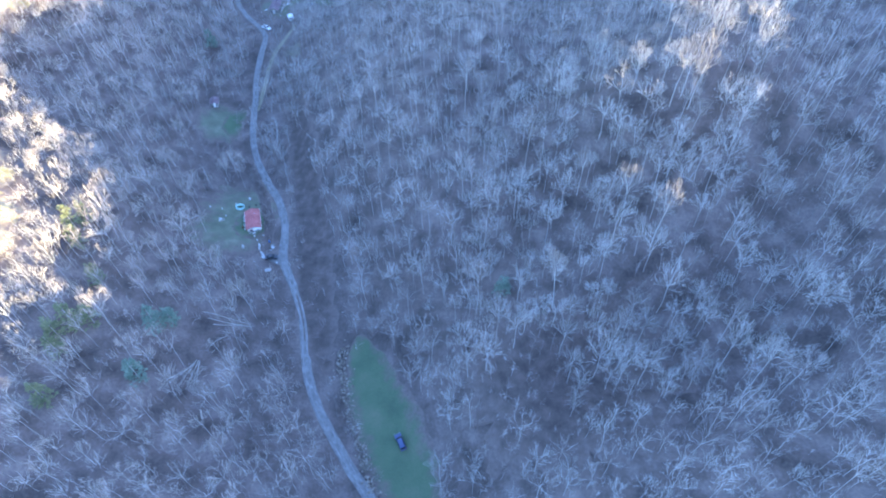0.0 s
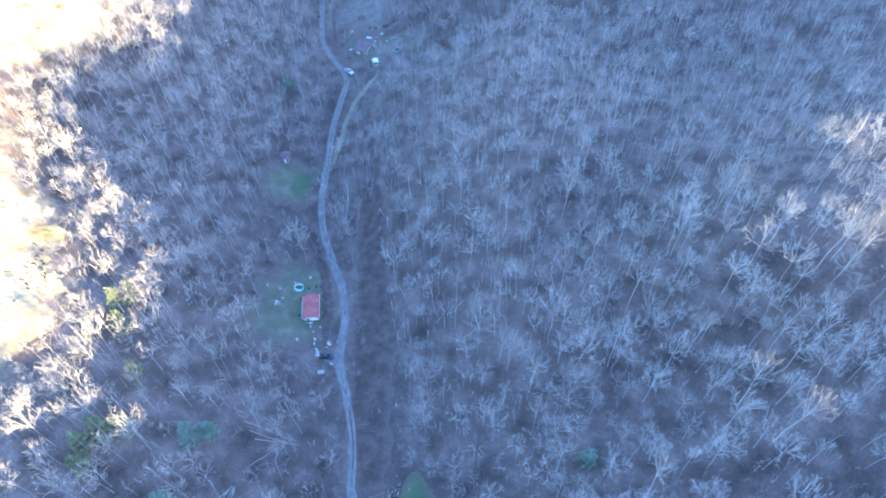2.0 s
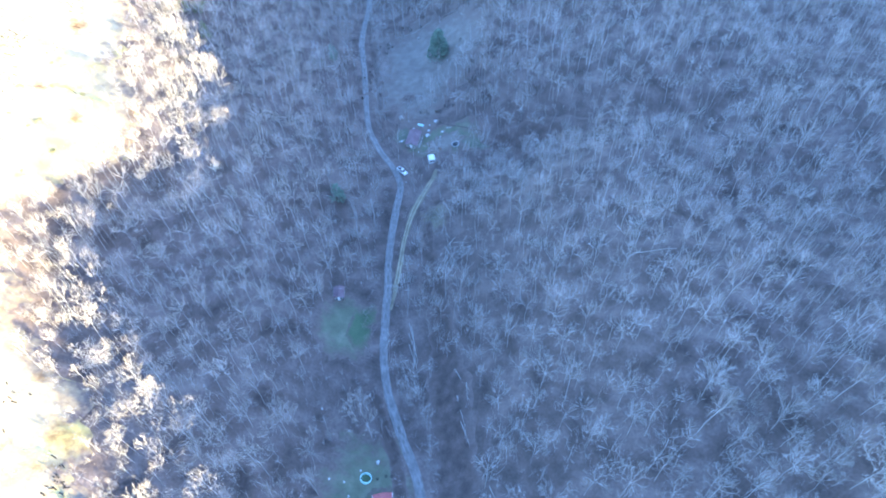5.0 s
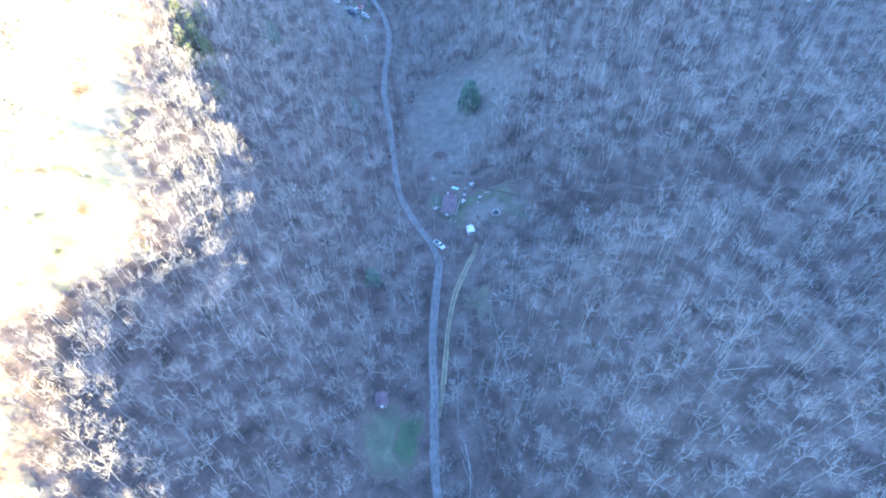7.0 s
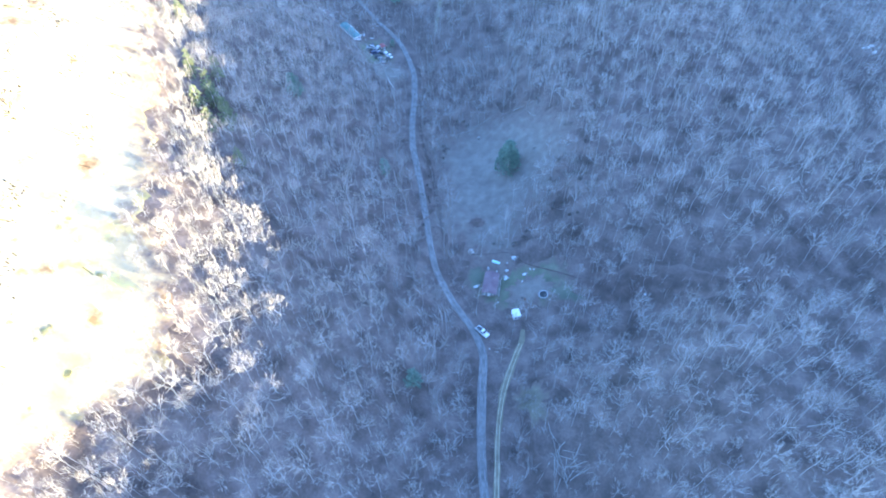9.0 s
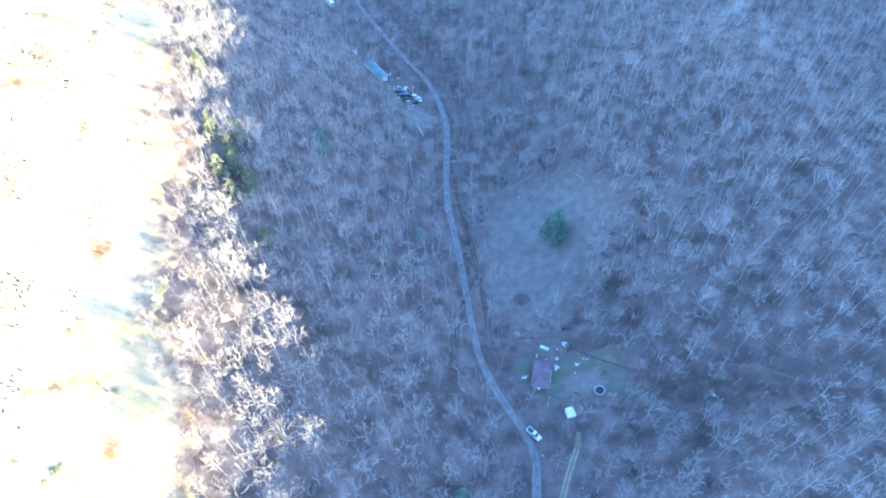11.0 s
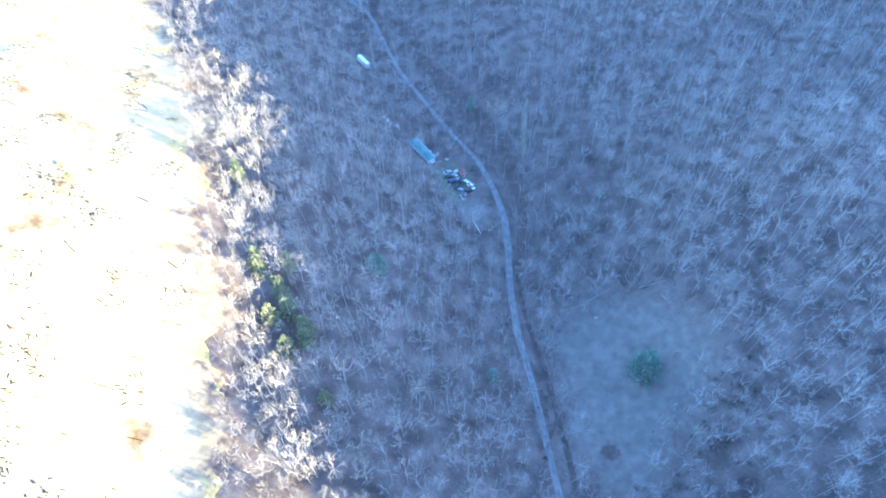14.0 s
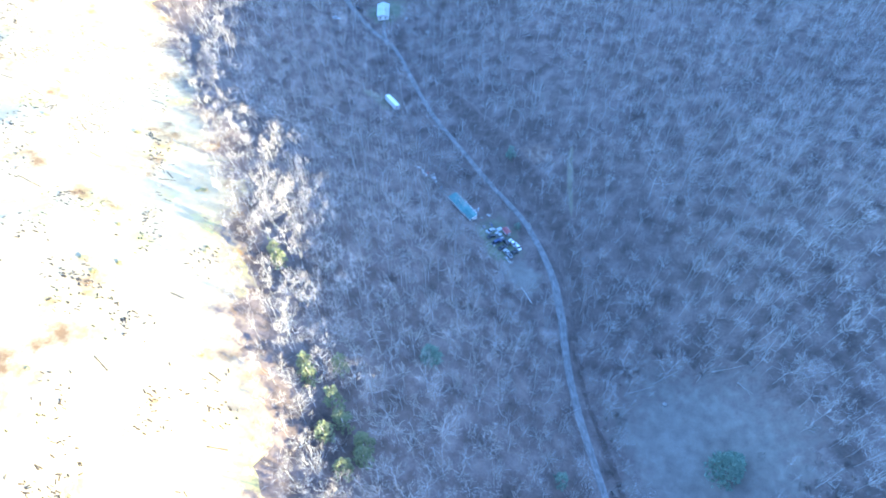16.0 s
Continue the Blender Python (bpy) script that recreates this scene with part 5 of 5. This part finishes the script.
for k, (x, y) in enumerate(((-210.8, 514.4), (-206.6, 515.4), (-205.4, 511.0), (-201.8, 507.0), (-184.2, 496.3), (-178.3, 494.6), (-181.0, 492.0), (-179.5, 486.4), (-168.8, 470.2), (-167.0, 468.4), (-169.4, 461.2), (-177.2, 488.6), (-240.0, 646.0), (-225.8, 633.0), (-231.6, 561.2))):
    scrap(stand(x, y, 37 * k), (M_GREY, M_FADED, M_DARK, M_BLUE)[k % 4], "heap of pale scrap metal and boards", k + 31)
for k, (x, y, a) in enumerate(((-209.6, 512.6, 40), (-204.6, 509.6, 20), (-183.2, 497.2, 0), (-174.6, 476.0, 30), (-178.6, 483.4, 15))):
    appliance(stand(x, y, a), "old white appliance in a scrap heap")
tarp(stand(-209.2, 515.6, 60), 1.6, 1.1, 0.6, M_REDPAINT, "faded red tarp over a small pile", 14)
tarp(stand(-213.8, 518.2, 10), 1.5, 1.0, 0.5, M_FADED, "white sheet over a small pile", 15)
tarp(stand(-211.6, 516.8, 80), 1.8, 1.2, 0.6, M_FADED, "white sheet over a small pile", 16)
tarp(stand(-206.0, 513.4, 30), 2.4, 1.7, 0.7, M_FADED, "white tarp over a scrap pile", 8)
tarp(stand(-172.8, 486.8, 40), 2.4, 1.7, 0.6, M_SILVER, "grey tarp over a scrap pile", 9)
for x, y in ((-175.0, 477.6), (-171.6, 473.8), (-167.4, 470.8), (-178.0, 480.4)):
    old_tyre(stand(x, y), "black old tyre by the scrap cars")
pole = thing("pale_pole", stand(-159.3, 451.6, 0), "long pale pole lying on the bank", "pole")
part("shaft", rod_bm([(-2.2, 3.9, 0.14), (0, 0.1, 0.16), (2.1, -3.6, 0.14)], (0.16, 0.17, 0.15)), M_SIDING, pole)
part("socket", ring_bm(0.1, 0.2, 0, 0.1, 10), M_STEEL, pole)
bale = thing("dark_stump", stand(-108.6, 407.6), "dark rotten stump in the meadow", "stump")
part("stump_wood", rod_bm([(0, 0, -0.3), (0, 0, 0.5), (0.05, 0, 1.0)], (1.0, 0.8, 0.7), 11), M_BOARD, bale)
part("root", rod_bm([(0.5, 0, 0.3), (1.3, 0.2, -0.05)], (0.3, 0.1)), M_BOARD, bale)


scrap(stand(10.7, 416.6, 20), M_FADED, "heap of pale boards and dark sheets in the woods", 61)
scrap(stand(9.4, 415.2, 80), M_DARK, "heap of dark scrap sheets in the woods", 62)
tarp(stand(56.5, 444.6, 15), 3.6, 1.2, 0.6, M_FADED, "white tarp over a low stack in the woods", 21)
tarp(stand(59.4, 446.4, -10), 2.2, 1.1, 0.6, M_FADED, "white sheet over a small pile in the woods", 22)
tarp(stand(59.2, 441.4, 40), 2.0, 1.2, 0.5, M_SIDING, "pale sheet over a small pile in the woods", 23)
appliance(stand(-40.8, 318.0, 30), "old white appliance dumped beside the ravine")


# ---- felled trunks ----
def felled(x, y, turn, length, r, group, lift=0.15):
    """A trunk lying on the slope with a few broken branches."""
    g = random.Random(int(x * 13 + y * 7 + length * 31))
    c, s = math.cos(radians(turn)), math.sin(radians(turn))
    z0 = float(height(x, y))
    P = []
    for k in range(6):
        d = length * k / 5
        px, py = x + c * d, y + s * d
        P.append((px - x, py - y, float(height(px, py)) - z0 + r + lift + 0.25 * math.sin(k * 1.4 + x)))
    t = thing("felled_trunk", Matrix.Translation((x, y, z0)), "pale felled tree trunk lying on the slope", "log", group)
    part("stem", rod_bm(P, [r * (1 - 0.12 * k) for k in range(6)], 7), M_LOG, t)
    for k in range(3):
        p = np.array(P[2 + k])
        q = p + np.array((g.uniform(-1.2, 1.2) + c, g.uniform(-1.2, 1.2) + s, g.uniform(0.1, 0.7)))
        part("branch", rod_bm([p, q], (r * 0.35, 0.03), 4), M_LOG, t)
    return t


for x, y, a, n in ((-74, 267, -75, 10), (-72, 260, -80, 9), (-71.2, 258, -72, 12), (-72.6, 257, -62, 11), (-70.4, 259, -95, 12), (-71.5, 252, -55, 9), (-73.2, 254, -118, 8), (-70.6, 256, -25, 9), (-69.5, 257.5, -20, 8), (-67.5, 248, 40, 8), (-66.5, 249, 28, 7), (-64.6, 259, -110, 6), (-69.8, 251, -70, 7), (-72, 250.5, -85, 7), (-74.5, 268, -100, 6), (-73, 263.5, -60, 7), (-69, 260, -130, 7), (-68.4, 255, -95, 8), (-66.8, 256, -75, 7), (-65.4, 254.5, -140, 6), (-64.5, 252, 175, 7), (-63, 253.5, -160, 6), (-67, 251, -15, 6), (-71.8, 255, -88, 10), (-70, 249, -105, 7), (-68.6, 247.5, 60, 6)):
    felled(x, y, a, n * 0.85, 0.09, "felled trunks by the track")
for x, y, a, n in ((-80.5, 223, -68, 11), (-79.5, 222, -72, 14), (-78.6, 220, -76, 13), (-80, 219, -62, 10), (-77.8, 217, -80, 12), (-79.2, 215, -65, 9), (-83.6, 239, -82, 13), (-76.4, 212, -85, 8)):
    felled(x, y, a, n, 0.1, "felled trunks beside the road")
for x, y, a, n in ((-78.4, 94, -95, 10), (-78.8, 94.2, -104, 11), (-78.0, 94, -88, 10), (-79.2, 93, -118, 9), (-79.0, 92.6, -128, 10), (-78.2, 93.2, -80, 8), (-82, 113, -8, 15), (-80, 110.5, -4, 13), (-78, 108.5, 8, 12), (-76.5, 100.5, 55, 6)):
    felled(x, y, a, n, 0.11, "felled trunks on the western slope")
for x, y, a, n in ((-87.4, 413, -52, 6), (-122, 411, 20, 12), (-112, 415.5, 28, 10), (-94, 418, 5, 9), (-60, 196, -70, 13), (-58, 188, -64, 12), (-57.5, 200, -80, 9), (-62, 205, -55, 10), (-47, 168, -60, 9), (-49, 163, -72, 11), (-10, 236, 5, 12), (-8, 262, 15, 11)):
    felled(x, y, a, n, 0.12, "scattered felled trunks")


# A row of pale rubble thrown up along the lawn's edge: x, y along the row.
def rubble(bm_seed):
    g2 = np.random.default_rng(bm_seed)
    V, F, n = [], [], 0
    line = spline([(-36.5, 103), (-36.8, 97), (-35.2, 90), (-32.6, 82), (-29.6, 73), (-26.4, 64), (-22.6, 55)], 0.35)
    cube = np.array([(a, b, c) for a in (-1, 1) for b in (-1, 1) for c in (-1, 1)], float)
    faces = np.array(((0, 1, 3), (0, 3, 2), (4, 6, 7), (4, 7, 5), (0, 4, 5), (0, 5, 1), (2, 3, 7), (2, 7, 6), (0, 2, 6), (0, 6, 4), (1, 5, 7), (1, 7, 3)))
    for p in line:
        for _ in range(4):
            x, y = p[0] + g2.normal(0, 0.95), p[1] + g2.normal(0, 0.75)
            r = g2.uniform(0.08, 0.32)
            v = cube * r * g2.uniform(0.6, 1.3, 3) + g2.normal(0, r * 0.18, (8, 3))
            a = g2.uniform(0, 6.28)
            v = v @ np.array(((math.cos(a), math.sin(a), 0), (-math.sin(a), math.cos(a), 0), (0, 0, 1))) + (x, y, float(height(x, y)) + r * 0.5)
            V.append(v)
            F.append(faces + n)
            n += 8
    return soup("rubble", np.concatenate(V), np.concatenate(F), [M_RUBBLE])


M_RUBBLE = material("pale_rubble", [(0.10, 0.08, 0.064), (0.19, 0.158, 0.128), (0.32, 0.28, 0.235)], 1.0, 0.95, fine=6, per_island=0.5)
tagged(rubble(77), "row of pale stones and roots along the lawn's edge", "rubble", kind="stuff")


# ---- evergreens ----
def evergreen(m, tall, wide, mat, label, seed, clumps=30):
    """A pine with drooping tiers of needle sprays."""
    g = np.random.default_rng(seed)
    t = thing("evergreen_tree", m, label, "tree", "evergreens")
    v, f = tube([(0, 0, -0.6), (0.1, 0, tall * 0.5), (0, 0.1, tall)], (tall * 0.016, tall * 0.01, 0.03), 5)
    soup("trunk", v, f, [M_BARK]).parent = t
    V, F, n = [], [], 0
    fine = min(1.0, 0.2 + wide / 4)
    for k in range(int(clumps * wide)):
        h = 1 - 0.9 * g.uniform(0, 1) ** 0.7
        az = g.uniform(0, 6.28)
        r = wide * (1.02 - h) ** 0.55 * g.uniform(0.35, 1.05)
        c = np.array((math.cos(az) * r, math.sin(az) * r, tall * h - 0.12 * r))
        for q in range(7):
            o = g.normal(0, 1, 3) * (1, 1, 0.55) + np.array((math.cos(az), math.sin(az), 0.15)) * 0.6
            o /= np.linalg.norm(o)
            sd = np.cross(o, g.normal(0, 1, 3))
            sd /= np.linalg.norm(sd) + 1e-9
            ln = g.uniform(0.5, 1.1) * fine
            V += [c - o * 0.2 * fine, c + o * ln * 0.55 + sd * 0.2 * fine, c + o * ln, c + o * ln * 0.55 - sd * 0.2 * fine]
            F += [(n, n + 1, n + 2), (n, n + 2, n + 3)]
            n += 4
    soup("crown", np.array(V), np.array(F), [mat]).parent = t
    return t


evergreen(stand(-94.0, 383.6, 0, 0, False), 16.5, 6.2, M_NEEDLE, "broad dark green pine alone in the meadow", 1, 110)
EG = "evergreen tree among bare trees, sunlight painted into its yellow-green needles"
for k, (x, y, h, w) in enumerate(PINES_SUNNY):
    evergreen(stand(x, y, 0, 0, False), h, w, M_NEEDLE_SUN, EG, 40 + k)
for k, (x, y, h, w) in enumerate(PINES_SHADY):
    evergreen(stand(x, y, 0, 0, False), h, w, M_NEEDLE, "dark green evergreen tree in the shaded woods", 80 + k)
g = np.random.default_rng(5)
# Dark sticks for logging slash and for shadow streaks: loose clusters of brush and stumps, and long logs, on the sunlit
# slope.
V, F, n = [], [], 0


def stick(x, y, a, ln, w, tall):
    """A low dark wedge, for dead wood and shadow bits, lying at an angle."""
    global n
    e, q = np.array((math.cos(a), math.sin(a))) * ln / 2, np.array((-math.sin(a), math.cos(a))) * w / 2
    for sx, sq, up in ((-1, -1, 0.05), (-1, 1, 0.05), (1, 1, 0.05), (1, -1, 0.05), (-0.8, 0, tall), (0.7, 0, tall * 0.7)):
        px, py = x + e[0] * sx + q[0] * sq, y + e[1] * sx + q[1] * sq
        V.append((px, py, float(height(px, py)) + 0.14 + up))
    F.extend([(n + i, n + j, n + k) for i, j, k in ((0, 3, 5), (0, 5, 4), (1, 4, 5), (1, 5, 2), (0, 4, 1), (3, 2, 5))])
    n += 6


for k in range(190):
    u, d = g.uniform(165, 670), g.uniform(4, 125)
    for _ in range(int(g.uniform(6, 34))):
        uu, dd = u + g.normal(0, 4.0), max(1.0, d + g.normal(0, 2.6))
        v = float(np.interp(uu, THIN_U, THIN_V)) - dd
        stick(uu * ALONG[0] + v * ACROSS[0], uu * ALONG[1] + v * ACROSS[1], g.normal(-0.35, 0.6), g.uniform(0.45, 1.5), g.uniform(0.24, 0.5), g.uniform(0.1, 0.4))
for k in range(150):
    uu, d = g.uniform(165, 670), g.uniform(3, 125)
    v = float(np.interp(uu, THIN_U, THIN_V)) - d
    stick(uu * ALONG[0] + v * ACROSS[0], uu * ALONG[1] + v * ACROSS[1], g.normal(-0.3, 0.2), g.uniform(1.5, 6.0), g.uniform(0.26, 0.45), 0.25)
tagged(soup("slash_and_shadow_bits", np.array(V), np.array(F), [M_SLASH_SHADOW]), "dark sticks for slash and shadow streaks on the cleared slope", "slash", kind="stuff")
cu, cd = g.uniform(250, 600, 16), g.uniform(10, 55, 16)
for k in range(40):
    u, d = cu[k % 16] + g.normal(0, 9), max(6.0, cd[k % 16] + g.normal(0, 6))
    v = np.interp(u, THIN_U, THIN_V) - d
    x, y = u * ALONG[0] + v * ACROSS[0], u * ALONG[1] + v * ACROSS[1]
    evergreen(stand(x, y, 0, 0, False), g.uniform(0.3, 0.7), g.uniform(0.7, 1.7), M_YOUNG, "low yellow-green young pine on the sunlit slope", 200 + k)
